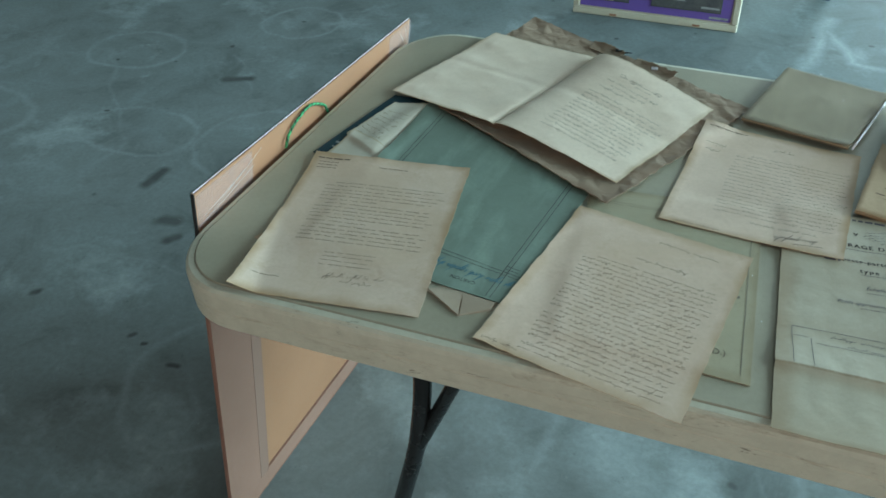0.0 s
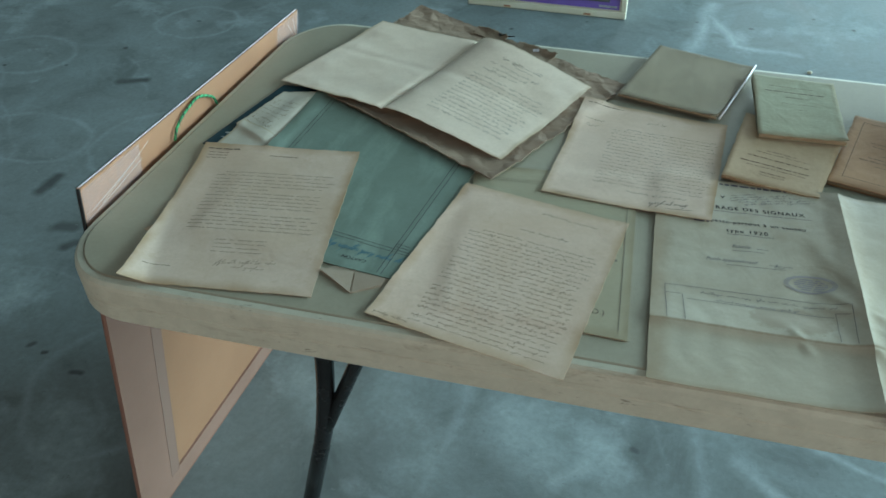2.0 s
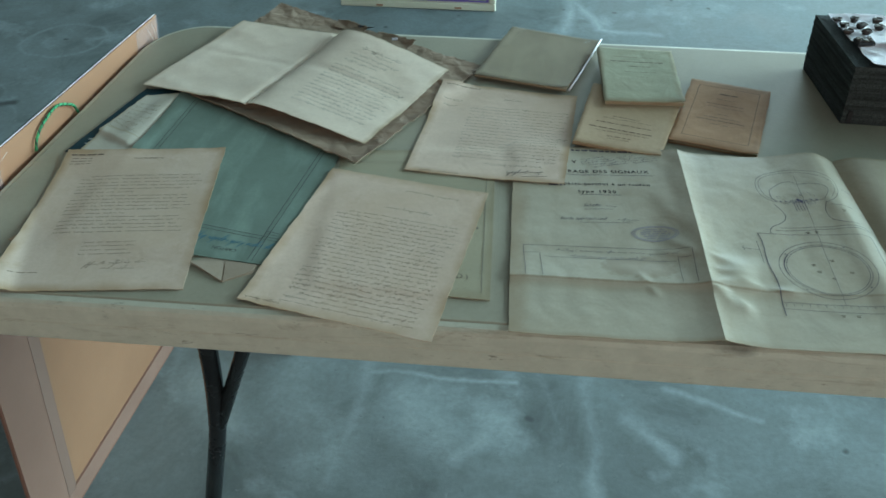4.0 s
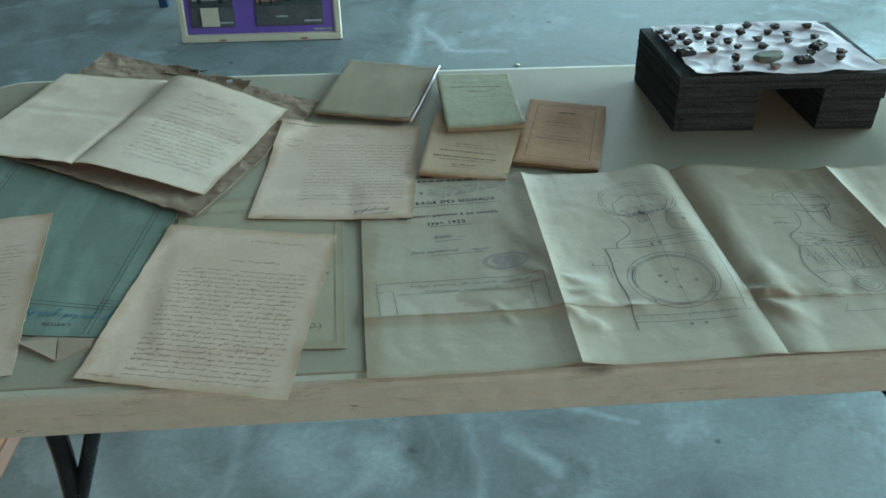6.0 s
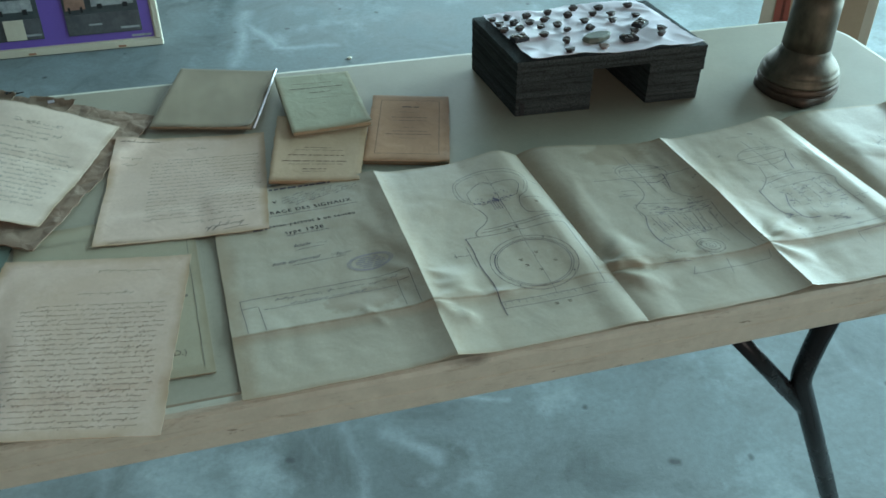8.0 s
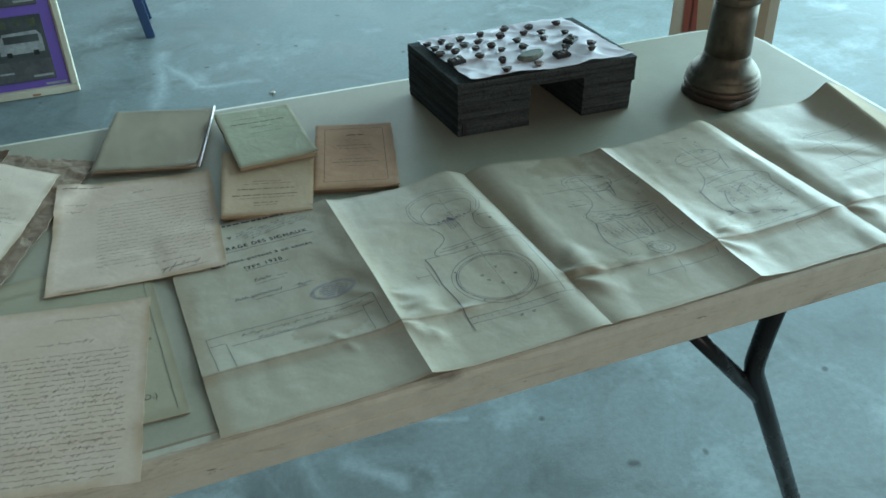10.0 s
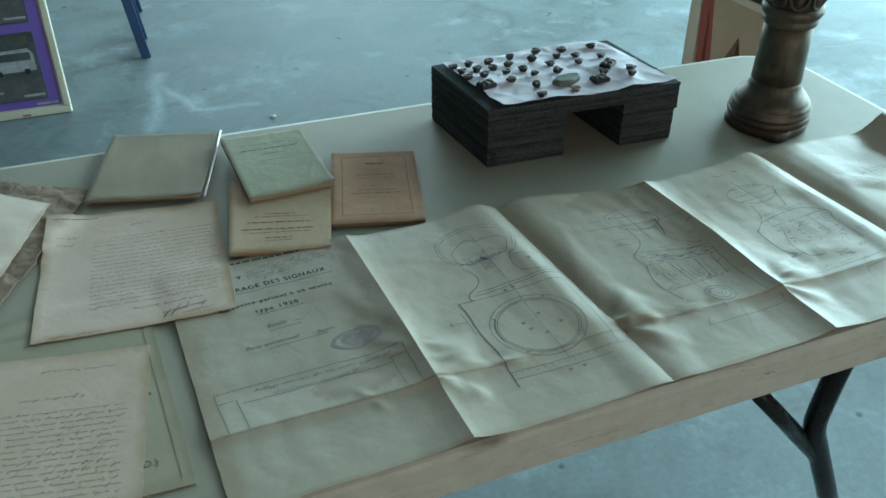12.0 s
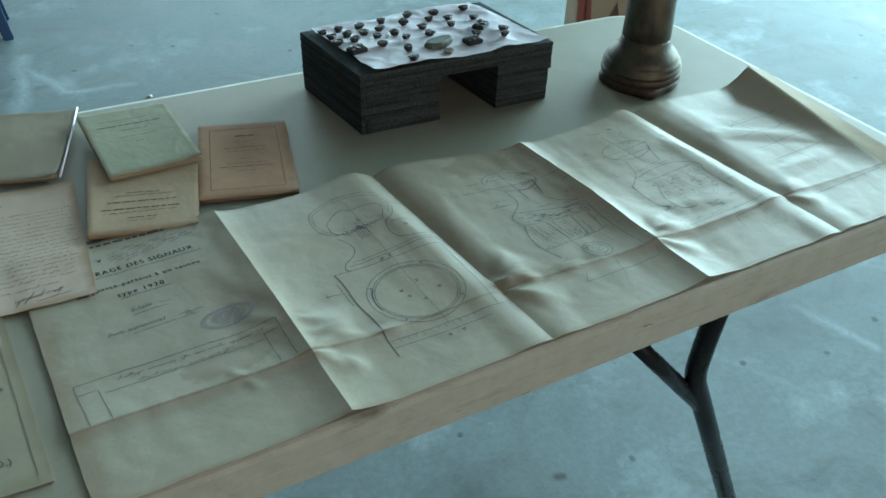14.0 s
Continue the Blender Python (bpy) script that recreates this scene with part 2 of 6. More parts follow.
def rim_material():
    m, nt, b = nodes_of("worn_table_rim", 0.6)
    v = coords(nt)
    s = noise_of(nt, coords(nt, "Object", (1.0, 3, 4.5)), 9, 7, 0.75, 0.8)
    n2 = noise_of(nt, v, 40, 6, 0.7)
    col = mixed(nt, ramp(nt, n2, 0.3, 0.7), (0.465, 0.45, 0.36), (0.565, 0.55, 0.445))
    col = mixed(nt, ramp(nt, s, 0.56, 0.70, 0.0, 0.55), col, (0.24, 0.18, 0.11))
    chips = noise_of(nt, coords(nt, "Object", (1.0, 3, 3.0)), 34, 5, 0.7, 0.4)
    col = mixed(nt, ramp(nt, chips, 0.64, 0.72, 0.0, 0.75), col, (0.10, 0.075, 0.05))
    long = noise_of(nt, coords(nt, "Object", (0.5, 2.0, 26.0)), 11, 6, 0.7, 0.3)
    col = mixed(nt, ramp(nt, long, 0.60, 0.74, 0.0, 0.4), col, (0.27, 0.20, 0.125))
    speck = noise_of(nt, coords(nt, "Object", (0.6, 2, 2.2)), 60, 8, 0.8)
    col = mixed(nt, ramp(nt, speck, 0.60, 0.70, 0.0, 0.6), col, (0.20, 0.16, 0.11))
    at = nt.nodes.new("ShaderNodeVectorMath")
    at.operation = "SUBTRACT"
    nt.links.new(v, at.inputs[0])
    at.inputs[1].default_value = (1.035, -0.008, 0.735)
    wide = nt.nodes.new("ShaderNodeVectorMath")
    wide.operation = "MULTIPLY"
    nt.links.new(at.outputs[0], wide.inputs[0])
    wide.inputs[1].default_value = (33.0, 60.0, 130.0)
    far = nt.nodes.new("ShaderNodeVectorMath")
    far.operation = "LENGTH"
    nt.links.new(wide.outputs[0], far.inputs[0])
    smudge = math_of(nt, "ADD", far.outputs["Value"], math_of(nt, "MULTIPLY", n2, 1.2))
    col = mixed(nt, ramp(nt, smudge, 0.7, 1.6, 0.75, 0.0), col, (0.10, 0.085, 0.065))
    nt.links.new(col, b.inputs["Base Color"])
    bump(nt, b, n2, 0.2, 0.001)
    return m


TABLE_RIM = rim_material()
STEEL = surface("black_enamelled_steel", (0.022, 0.024, 0.025), (0.012, 0.013, 0.014), 8, 14, 0.26, 0.0, 0.02, 0.0003)
STEEL.node_tree.nodes["Principled BSDF"].inputs["Specular IOR Level"].default_value = 0.16
RUBBER = plain("black_rubber", (0.02, 0.02, 0.02), 0.8)
LETTER = paper("aged_letter_paper", (0.75, 0.575, 0.46), (0.42, 0.27, 0.145), 0.055, 0.45, blotch=0.6)
LETTER_GREY = paper("greyed_letter_paper", (0.67, 0.52, 0.415), (0.40, 0.26, 0.145), 0.055, 0.5, blotch=0.6)
FLAP_PAPER = paper("tan_envelope_paper", (0.46, 0.37, 0.29), (0.30, 0.22, 0.15), 0.08, 0.5, blotch=0.5)
OPEN_PAPER = paper("pale_folded_paper", (0.84, 0.70, 0.57), (0.48, 0.35, 0.22), 0.018, 0.2, relief=0.15)
DRAWING = paper("pale_green_drawing_paper", (0.515, 0.455, 0.35), (0.38, 0.285, 0.185), 0.02, 0.35, 220.0, 0.22, 0.5, 0.4, blotch=0.6, creases=0.35, folds=5, cross=0.243,
                stains=((0.938, 0.100, 0.046, 0.020), (1.24, 0.088, 0.05, 0.014), (1.30, 0.30, 0.05, 0.03)))
ENVELOPE = paper("pale_grey_envelope", (0.52, 0.475, 0.395), (0.36, 0.28, 0.18), 0.06, 0.4, blotch=0.4)
DRAWING_BACK = paper("tan_back_of_drawing", (0.47, 0.37, 0.235), (0.34, 0.25, 0.15), 0.02, 0.35)
SLEEVE_DOC = paper("olive_cover_paper", (0.42, 0.37, 0.26), (0.28, 0.22, 0.135), 0.06, 0.4)
KRAFT = paper("brown_kraft_paper", (0.37, 0.265, 0.19), (0.24, 0.165, 0.115), 0.07, 0.7, 90, 0.5, blotch=0.6, creases=1.6)
GREEN_CARD = paper("blue_green_folder_card", (0.20, 0.268, 0.225), (0.12, 0.15, 0.115), 0.06, 0.6, rough=0.52, gloss=0.5, blotch=0.6, streak=0.6)
TEAL = paper("dark_teal_cover", (0.012, 0.045, 0.06), (0.03, 0.04, 0.04), 0.03, 0.3)
GREY_COVER = paper("grey_olive_book_cover", (0.335, 0.275, 0.19), (0.18, 0.14, 0.095), 0.07, 0.7, 220.0, 0.4, blotch=0.8, streak=0.25)
PALE_COVER = paper("pale_green_book_cover", (0.42, 0.42, 0.30), (0.30, 0.24, 0.15), 0.08, 0.4, relief=0.5, blotch=0.4)
TAN_COVER = paper("tan_book_cover", (0.58, 0.415, 0.27), (0.36, 0.23, 0.125), 0.07, 0.4, relief=0.5, blotch=0.5)
ORANGE_COVER = paper("orange_brown_book_cover", (0.60, 0.35, 0.20), (0.33, 0.18, 0.10), 0.09, 0.5, relief=0.5, blotch=0.55)
PAGES = surface("yellowed_page_edges", (0.45, 0.36, 0.24), (0.30, 0.22, 0.14), 30, 400, 0.9, 0, 0.5, 0.0006, (1, 1, 14))
INK = plain("faded_brown_ink", (0.14, 0.10, 0.072), 0.8)
INK_RUST = plain("rust_brown_print_ink", (0.20, 0.125, 0.08), 0.8)
INK_PALE = plain("pale_grey_type_ink", (0.20, 0.165, 0.125), 0.8)
INK_DARK = plain("dark_ink", (0.065, 0.055, 0.06), 0.8)
PENCIL = plain("grey_drawing_line", (0.18, 0.16, 0.175), 0.8)
VIOLET = plain("violet_drawing_line", (0.17, 0.148, 0.205), 0.8)
STAMP = plain("violet_stamp_ink", (0.385, 0.345, 0.345), 0.8)
BLUE_PENCIL = plain("blue_pencil", (0.10, 0.22, 0.27), 0.8)


def foam_material():
    """Thin charcoal foam layers: each its own tone, with an upright cut grain."""
    m, nt, b = nodes_of("charcoal_layered_foam", 0.92)
    v = coords(nt, "Object", (1.0, 1.0, 0.6))
    n, big = noise_of(nt, v, 700, 3, 0.7), noise_of(nt, coords(nt, "Object", (0.3, 0.3, 3.0)), 60, 4)
    info = nt.nodes.new("ShaderNodeObjectInfo")
    col = mixed(nt, ramp(nt, info.outputs["Random"], 0.0, 1.0), (0.028, 0.034, 0.033), (0.068, 0.080, 0.080))
    col = mixed(nt, ramp(nt, big, 0.4, 0.65, 0.0, 0.4), col, (0.115, 0.13, 0.132))
    col = mixed(nt, ramp(nt, n, 0.56, 0.40, 0.0, 0.6), col, (0.004, 0.005, 0.005))
    nt.links.new(col, b.inputs["Base Color"])
    b.inputs["Specular IOR Level"].default_value = 0.2
    bump(nt, b, n, 0.8, 0.002)
    return m


FOAM = foam_material()
WHITE_PAPER = surface("creased_white_paper", (0.82, 0.77, 0.81), (0.70, 0.65, 0.70), 18, 120, 0.45, 0, 0.2, 0.001)
BRONZE = surface("dull_aged_bronze", (0.17, 0.145, 0.105), (0.035, 0.028, 0.020), 30, 110, 0.56, 0.7, 0.6, 0.001, (1, 1, 0.5))
BRONZE_RED = surface("red_brown_aged_bronze", (0.12, 0.082, 0.060), (0.035, 0.025, 0.019), 26, 90, 0.56, 0.6, 0.5, 0.001)
CAST_LIGHT = surface("bright_cast_metal", (0.24, 0.22, 0.19), (0.04, 0.035, 0.03), 200, 500, 0.4, 0.5, 0.4, 0.001)
STUD_METAL = surface("dark_brown_stud_metal", (0.075, 0.052, 0.043), (0.015, 0.011, 0.010), 60, 300, 0.5, 0.4, 0.4, 0.001)
STUD_GREEN = surface("green_grey_stone", (0.16, 0.18, 0.14), (0.08, 0.09, 0.07), 60, 300, 0.6, 0.0, 0.4, 0.001)
STUD_LIGHT = surface("light_brown_stone", (0.30, 0.21, 0.17), (0.18, 0.12, 0.10), 60, 300, 0.7, 0.0, 0.4, 0.001)
BOARD = surface("tan_hardboard", (0.36, 0.18, 0.10), (0.28, 0.135, 0.072), 4, 160, 0.55, 0, 0.2, 0.0008)
TAPE_BORDER = surface("pale_pink_paper_border", (0.32, 0.18, 0.135), (0.23, 0.125, 0.092), 5, 120, 0.45, 0, 0.2, 0.0008)
FILM_EDGE = surface("mauve_film_edge", (0.25, 0.145, 0.11), (0.19, 0.11, 0.082), 9, 60, 0.75, 0, 0.2, 0.001, (1, 1, 0.2))
GREEN_CORD = surface("bright_green_cord", (0.05, 0.45, 0.16), (0.008, 0.05, 0.025), 170, 300, 0.7, grain=0.1)
FRAME_CREAM = surface("cream_poster_frame", (0.62, 0.58, 0.46), (0.50, 0.45, 0.34), 6, 90, 0.5)
PURPLE = surface("purple_poster_field", (0.17, 0.10, 0.42), (0.14, 0.08, 0.35), 4, 90, 0.4)
PHOTO_DARK = surface("dark_photo_print", (0.07, 0.09, 0.09), (0.025, 0.03, 0.035), 14, 60, 0.35, grain=0.3)
PHOTO_GREEN = surface("green_photo_bushes", (0.09, 0.12, 0.06), (0.03, 0.045, 0.03), 40, 120, 0.35)
PHOTO_ROAD = surface("grey_photo_road", (0.12, 0.125, 0.13), (0.035, 0.04, 0.045), 24, 90, 0.35)
PHOTO_WHITE = surface("white_photo_vehicle", (0.46, 0.48, 0.47), (0.14, 0.16, 0.17), 34, 90, 0.35)
PHOTO_BLUE = surface("blue_photo_vehicle", (0.08, 0.24, 0.42), (0.03, 0.08, 0.18), 20, 90, 0.35)
PHOTO_RED = surface("orange_photo_vehicle", (0.42, 0.24, 0.17), (0.15, 0.09, 0.07), 20, 90, 0.35)
BLUE_STEEL = surface("navy_painted_steel", (0.018, 0.05, 0.125), (0.012, 0.033, 0.085), 10, 90, 0.4)
PRINT_BUFF = surface("buff_print", (0.44, 0.34, 0.22), (0.36, 0.27, 0.17), 6, 60, 0.5)
PRINT_RED = surface("rust_red_paint", (0.33, 0.075, 0.045), (0.25, 0.055, 0.035), 12, 60, 0.5)
PRINT_BROWN = surface("dark_brown_paint", (0.16, 0.075, 0.05), (0.09, 0.045, 0.03), 20, 80, 0.5)
BLACK_CARD = plain("black_card", (0.012, 0.012, 0.014), 0.6)


def film_material(name, alpha):
    m, nt, b = nodes_of(name, 0.14)
    v = coords(nt)
    n = noise_of(nt, v, 26, 5, 0.6, 1.5)
    b.inputs["Base Color"].default_value = (0.9, 0.9, 0.9, 1)
    b.inputs["Transmission Weight"].default_value = 1.0
    b.inputs["IOR"].default_value = 1.25
    b.inputs["Alpha"].default_value = alpha
    bump(nt, b, n, 0.3, 0.002)
    return m


FILM = film_material("clear_plastic_sleeve", 0.05)
WRAP = film_material("glossy_wrapping_film", 0.22)


def fold_material():
    """Several layers of clear film, folded over: milky and glossy."""
    m, nt, b = nodes_of("folded_film_layers", 0.16)
    n = noise_of(nt, coords(nt), 40, 4, 0.6, 1.5)
    b.inputs["Base Color"].default_value = (0.50, 0.42, 0.45, 1)
    nt.links.new(ramp(nt, n, 0.3, 0.7, 0.10, 0.17), b.inputs["Alpha"])
    bump(nt, b, n, 0.5, 0.003)
    return m


WRAP_FOLD = fold_material()
FILM_GLINT = surface("creased_film_ridge", (0.62, 0.56, 0.53), (0.45, 0.38, 0.35), 60, 200, 0.2)


# ---------------------------------------------------------------- building blocks
def mesh_of(name, bm, material, smooth=False):
    bmesh.ops.recalc_face_normals(bm, faces=bm.faces)
    me = bpy.data.meshes.new(name)
    bm.to_mesh(me)
    bm.free()
    me.materials.append(material)
    if smooth:
        me.polygons.foreach_set("use_smooth", [True] * len(me.polygons))
    return me


def part(name, bm, material, parent, label="", smooth=False):
    """One mesh in world places, under a thing or a part."""
    if isinstance(bm, Pad):
        return [part(name, q, material, parent, label, smooth) for q in bm.lines if len(q.faces)]
    ob = new(name, mesh_of(name, bm, material, smooth))
    if parent is not None:
        ob.parent = parent
        if parent.type == "EMPTY":
            ob.matrix_parent_inverse = parent.matrix_basis.inverted()
    return tagged(ob, label)


def thing(name, at, label, category, group="", kind=""):
    ob = new(name)
    ob.matrix_basis = Matrix.Translation(at)
    ob.empty_display_size = 0.05
    return tagged(ob, label, category, group, kind)


def box_into(bm, lo, hi, bevel=0.0):
    m = Matrix.LocRotScale([(a + b) / 2 for a, b in zip(lo, hi)], None, [b - a for a, b in zip(lo, hi)])
    got = bmesh.ops.create_cube(bm, size=1, matrix=m)
    if bevel:
        edges = list({e for v in got["verts"] for e in v.link_edges})
        bmesh.ops.bevel(bm, geom=edges, offset=bevel, segments=2, affect="EDGES", profile=0.5)


def box(lo, hi, bevel=0.0):
    bm = bmesh.new()
    box_into(bm, lo, hi, bevel)
    return bm


def prism(points, z0, z1, bevel=0.0):
    """An upright prism over a polygon in plan."""
    bm = bmesh.new()
    low = [bm.verts.new((x, y, z0)) for x, y in points]
    top = [bm.verts.new((x, y, z1)) for x, y in points]
    bm.faces.new(low[::-1])
    bm.faces.new(top)
    for i in range(len(points)):
        j = (i + 1) % len(points)
        bm.faces.new((low[i], low[j], top[j], top[i]))
    if bevel:
        bmesh.ops.bevel(bm, geom=list(bm.edges), offset=bevel, segments=2, affect="EDGES", profile=0.5)
    return bm


def tube(points, radius, sides=14, bm=None, flat=1.0):
    """A round bar along a line of places, its bends smoothed."""
    bm = bm or bmesh.new()
    pts = [Vector(p) for p in points]
    line = [pts[0]]
    for a, b, c in zip(pts, pts[1:], pts[2:]):
        r = min((b - a).length, (c - b).length) * 0.35
        p, q = b + (a - b).normalized() * r, b + (c - b).normalized() * r
        line += [p.lerp(b, s).lerp(b.lerp(q, s), s) for s in (0, 0.2, 0.4, 0.6, 0.8, 1)]
    line.append(pts[-1])
    rings = []
    for i, p in enumerate(line):
        d = (line[min(i + 1, len(line) - 1)] - line[max(i - 1, 0)]).normalized()
        u = d.cross(Vector((0.3, 1, 0.1))).normalized()
        w = d.cross(u)
        rings.append([bm.verts.new(p + radius * (math.cos(a) * u + flat * math.sin(a) * w)) for a in [2 * math.pi * k / sides for k in range(sides)]])
    for r, s in zip(rings, rings[1:]):
        for k in range(sides):
            bm.faces.new((r[k], r[(k + 1) % sides], s[(k + 1) % sides], s[k]))
    bm.faces.new(rings[0][::-1])
    bm.faces.new(rings[-1])
    return bm


def lathe(cx, cy, profile, sides=48, shape=None):
    bm = bmesh.new()
    rings = []
    for r, z in profile:
        ring = []
        for k in range(sides):
            a = 2 * math.pi * k / sides
            rr = r * (shape(a, z) if shape else 1.0)
            ring.append(bm.verts.new((cx + rr * math.cos(a), cy + rr * math.sin(a), z)))
        rings.append(ring)
    for r, s in zip(rings, rings[1:]):
        for k in range(sides):
            bm.faces.new((r[k], r[(k + 1) % sides], s[(k + 1) % sides], s[k]))
    bm.faces.new(rings[0][::-1])
    bm.faces.new(rings[-1])
    return bm


TOP = 0.74
LAID = []


def support(x, y):
    """The height of what already lies on the table at a place."""
    z = TOP
    for corners, top in LAID:
        uv = inside(corners, x, y)
        if uv:
            z = max(z, top(*uv))
    return z


def inside(c, x, y):
    """The u, v of a plan place within four corners, or None."""
    u = v = 0.5
    for _ in range(6):
        ax, ay = (c[0][k] + (c[1][k] - c[0][k]) * u for k in (0, 1))
        bx, by = (c[3][k] + (c[2][k] - c[3][k]) * u for k in (0, 1))
        ex, ey = x - (ax + (bx - ax) * v), y - (ay + (by - ay) * v)
        ux, uy = ((c[1][k] - c[0][k]) * (1 - v) + (c[2][k] - c[3][k]) * v for k in (0, 1))
        vx, vy = bx - ax, by - ay
        det = ux * vy - uy * vx or 1e-9
        u, v = u + (ex * vy - ey * vx) / det, v + (ux * ey - uy * ex) / det
    return (u, v) if 0 <= u <= 1 and 0 <= v <= 1 else None


class Sheet:
    """A sheet of paper over four plan corners (top left, top right, bottom right, bottom left) that drapes over what lies below it."""

    def __init__(self, corners, z=None, height=None, thick=0.0005, ragged=0.0012, seed=0, stiff=8e-5):
        self.c = [Vector((x, y, 0)) for x, y in corners]
        self.corners = corners
        self.z, self.height, self.thick, self.ragged, self.seed = z, height or (lambda u, v: 0.0), thick, ragged, seed
        self.lie = None
        if z is None:
            n = 32
            low = np.zeros((n + 1, n + 1))
            for i in range(n + 1):
                for j in range(n + 1):
                    p = self.c[0].lerp(self.c[1], i / n).lerp(self.c[3].lerp(self.c[2], i / n), j / n)
                    low[i, j] = support(p.x, p.y) + 0.0003
            now = low.copy()
            for _ in range(400):
                pad = np.pad(now, 1, mode="edge")
                now = np.maximum(low, (pad[:-2, 1:-1] + pad[2:, 1:-1] + pad[1:-1, :-2] + pad[1:-1, 2:]) / 4 - stiff)
            self.lie, self.z = now, 0.0
        self.w = ((self.c[1] - self.c[0]).length + (self.c[2] - self.c[3]).length) / 2
        self.h = ((self.c[3] - self.c[0]).length + (self.c[2] - self.c[1]).length) / 2

    def at(self, u, v, lift=0.0):
        p = self.c[0].lerp(self.c[1], u).lerp(self.c[3].lerp(self.c[2], u), v)
        p.z = self.z + self.rest(u, v) + self.height(u, v) + lift
        return p

    def rest(self, u, v):
        if self.lie is None:
            return 0.0
        n = len(self.lie) - 1
        a, c = min(max(u, 0), 0.99999) * n, min(max(v, 0), 0.99999) * n
        i, j = int(a), int(c)
        a, c = a - i, c - j
        g = self.lie
        return float((g[i, j] * (1 - a) + g[i + 1, j] * a) * (1 - c) + (g[i, j + 1] * (1 - a) + g[i + 1, j + 1] * a) * c)

    def laid(self):
        """From now on other sheets rest on this one."""
        LAID.append((self.corners, lambda u, v: self.at(u, v, self.thick).z))
        return self

    def mm(self, x, y, lift=0.00035):
        """A place x, y metres right of and below the top left corner."""
        return self.at(x / self.w, y / self.h, self.thick + lift)

    def mesh(self, nu=36, nv=44, us=None, vs=None, creases=()):
        bm = bmesh.new()
        us = us or [i / nu for i in range(nu + 1)]
        vs = vs or [j / nv for j in range(nv + 1)]
        nv = len(vs) - 1
        uvl = bm.loops.layers.uv.new("UVMap")
        top, low, where = {}, {}, {}
        for i, u in enumerate(us):
            for j, v in enumerate(vs):
                uu, vv = u, v
                if self.ragged:
                    k = noise.noise((u * 31 + self.seed * 7.1, v * 31, 2.7)) * self.ragged + noise.noise((u * 9 + self.seed, v * 9, 8.1)) * self.ragged
                    if i in (0, len(us) - 1):
                        uu += k / self.w
                    if j in (0, nv):
                        vv += k / self.h
                top[i, j] = bm.verts.new(self.at(uu, vv, self.thick))
                low[i, j] = bm.verts.new(self.at(uu, vv))
                where[top[i, j]] = where[low[i, j]] = (u, 1 - v)
        n, low_set = len(us) - 1, set(low.values())
        for i in range(n):
            for j in range(nv):
                bm.faces.new((top[i, j], top[i, j + 1], top[i + 1, j + 1], top[i + 1, j]))
                bm.faces.new((low[i, j], low[i + 1, j], low[i + 1, j + 1], low[i, j + 1]))
        for i in range(n):
            for j in (0, nv):
                bm.faces.new((top[i, j], top[i + 1, j], low[i + 1, j], low[i, j]))
        for j in range(nv):
            for i in (0, n):
                bm.faces.new((top[i, j], top[i, j + 1], low[i, j + 1], low[i, j]))
        for f in bm.faces:
            for loop in f.loops:
                loop[uvl].uv = where[loop.vert]
            f.index = 0 if len({v in low_set for v in f.verts}) == 1 else -1
        for e in bm.edges:
            (u0, v0), (u1, v1) = (where[v] for v in e.verts)
            if u0 == u1 and u0 in creases or any(f.index < 0 for f in e.link_faces):
                e.smooth = False
        return bm


class Pad:
    """Lines of writing, each of which becomes a part of its own."""

    def __init__(self):
        self.lines = []

    def fresh(self):
        self.lines.append(bmesh.new())
        return self.lines[-1]


def pen(bm):
    return bm.fresh() if isinstance(bm, Pad) else bm


def ribbon(bm, sheet, pts, width):
    """A drawn line: a narrow strip laid on the sheet."""
    prev = None
    n = len(pts)
    for i, (x, y) in enumerate(pts):
        x0, y0 = pts[max(i - 1, 0)]
        x1, y1 = pts[min(i + 1, n - 1)]
        dx, dy = x1 - x0, y1 - y0
        d = math.hypot(dx, dy) or 1.0
        ox, oy = -dy / d * width / 2, dx / d * width / 2
        pair = (bm.verts.new(sheet.mm(x + ox, y + oy)), bm.verts.new(sheet.mm(x - ox, y - oy)))
        if prev:
            bm.faces.new((prev[0], prev[1], pair[1], pair[0]))
        prev = pair


def line(bm, sheet, a, b, width=0.0006, steps=None):
    bm = pen(bm)
    n = steps or max(2, int(math.dist(a, b) / 0.006))
    pts = []
    for k in range(n + 1):
        x, y = a[0] + (b[0] - a[0]) * k / n, a[1] + (b[1] - a[1]) * k / n
        pts.append((x + 0.0005 * noise.noise((x * 90, y * 90, 1.1)), y + 0.0005 * noise.noise((x * 90, y * 90, 7.7))))
    ribbon(bm, sheet, pts, width)


def ellipse(bm, sheet, c, rx, ry, width=0.0006, turn=0.0, a0=0.0, a1=360.0):
    bm = pen(bm)
    n = max(12, int(abs(a1 - a0) / 7))
    ct, st = math.cos(radians(turn)), math.sin(radians(turn))
    pts = []
    for k in range(n + 1):
        a = radians(a0 + (a1 - a0) * k / n)
        x, y = rx * math.cos(a), ry * math.sin(a)
        pts.append((c[0] + ct * x - st * y, c[1] + st * x + ct * y))
    ribbon(bm, sheet, pts, width)


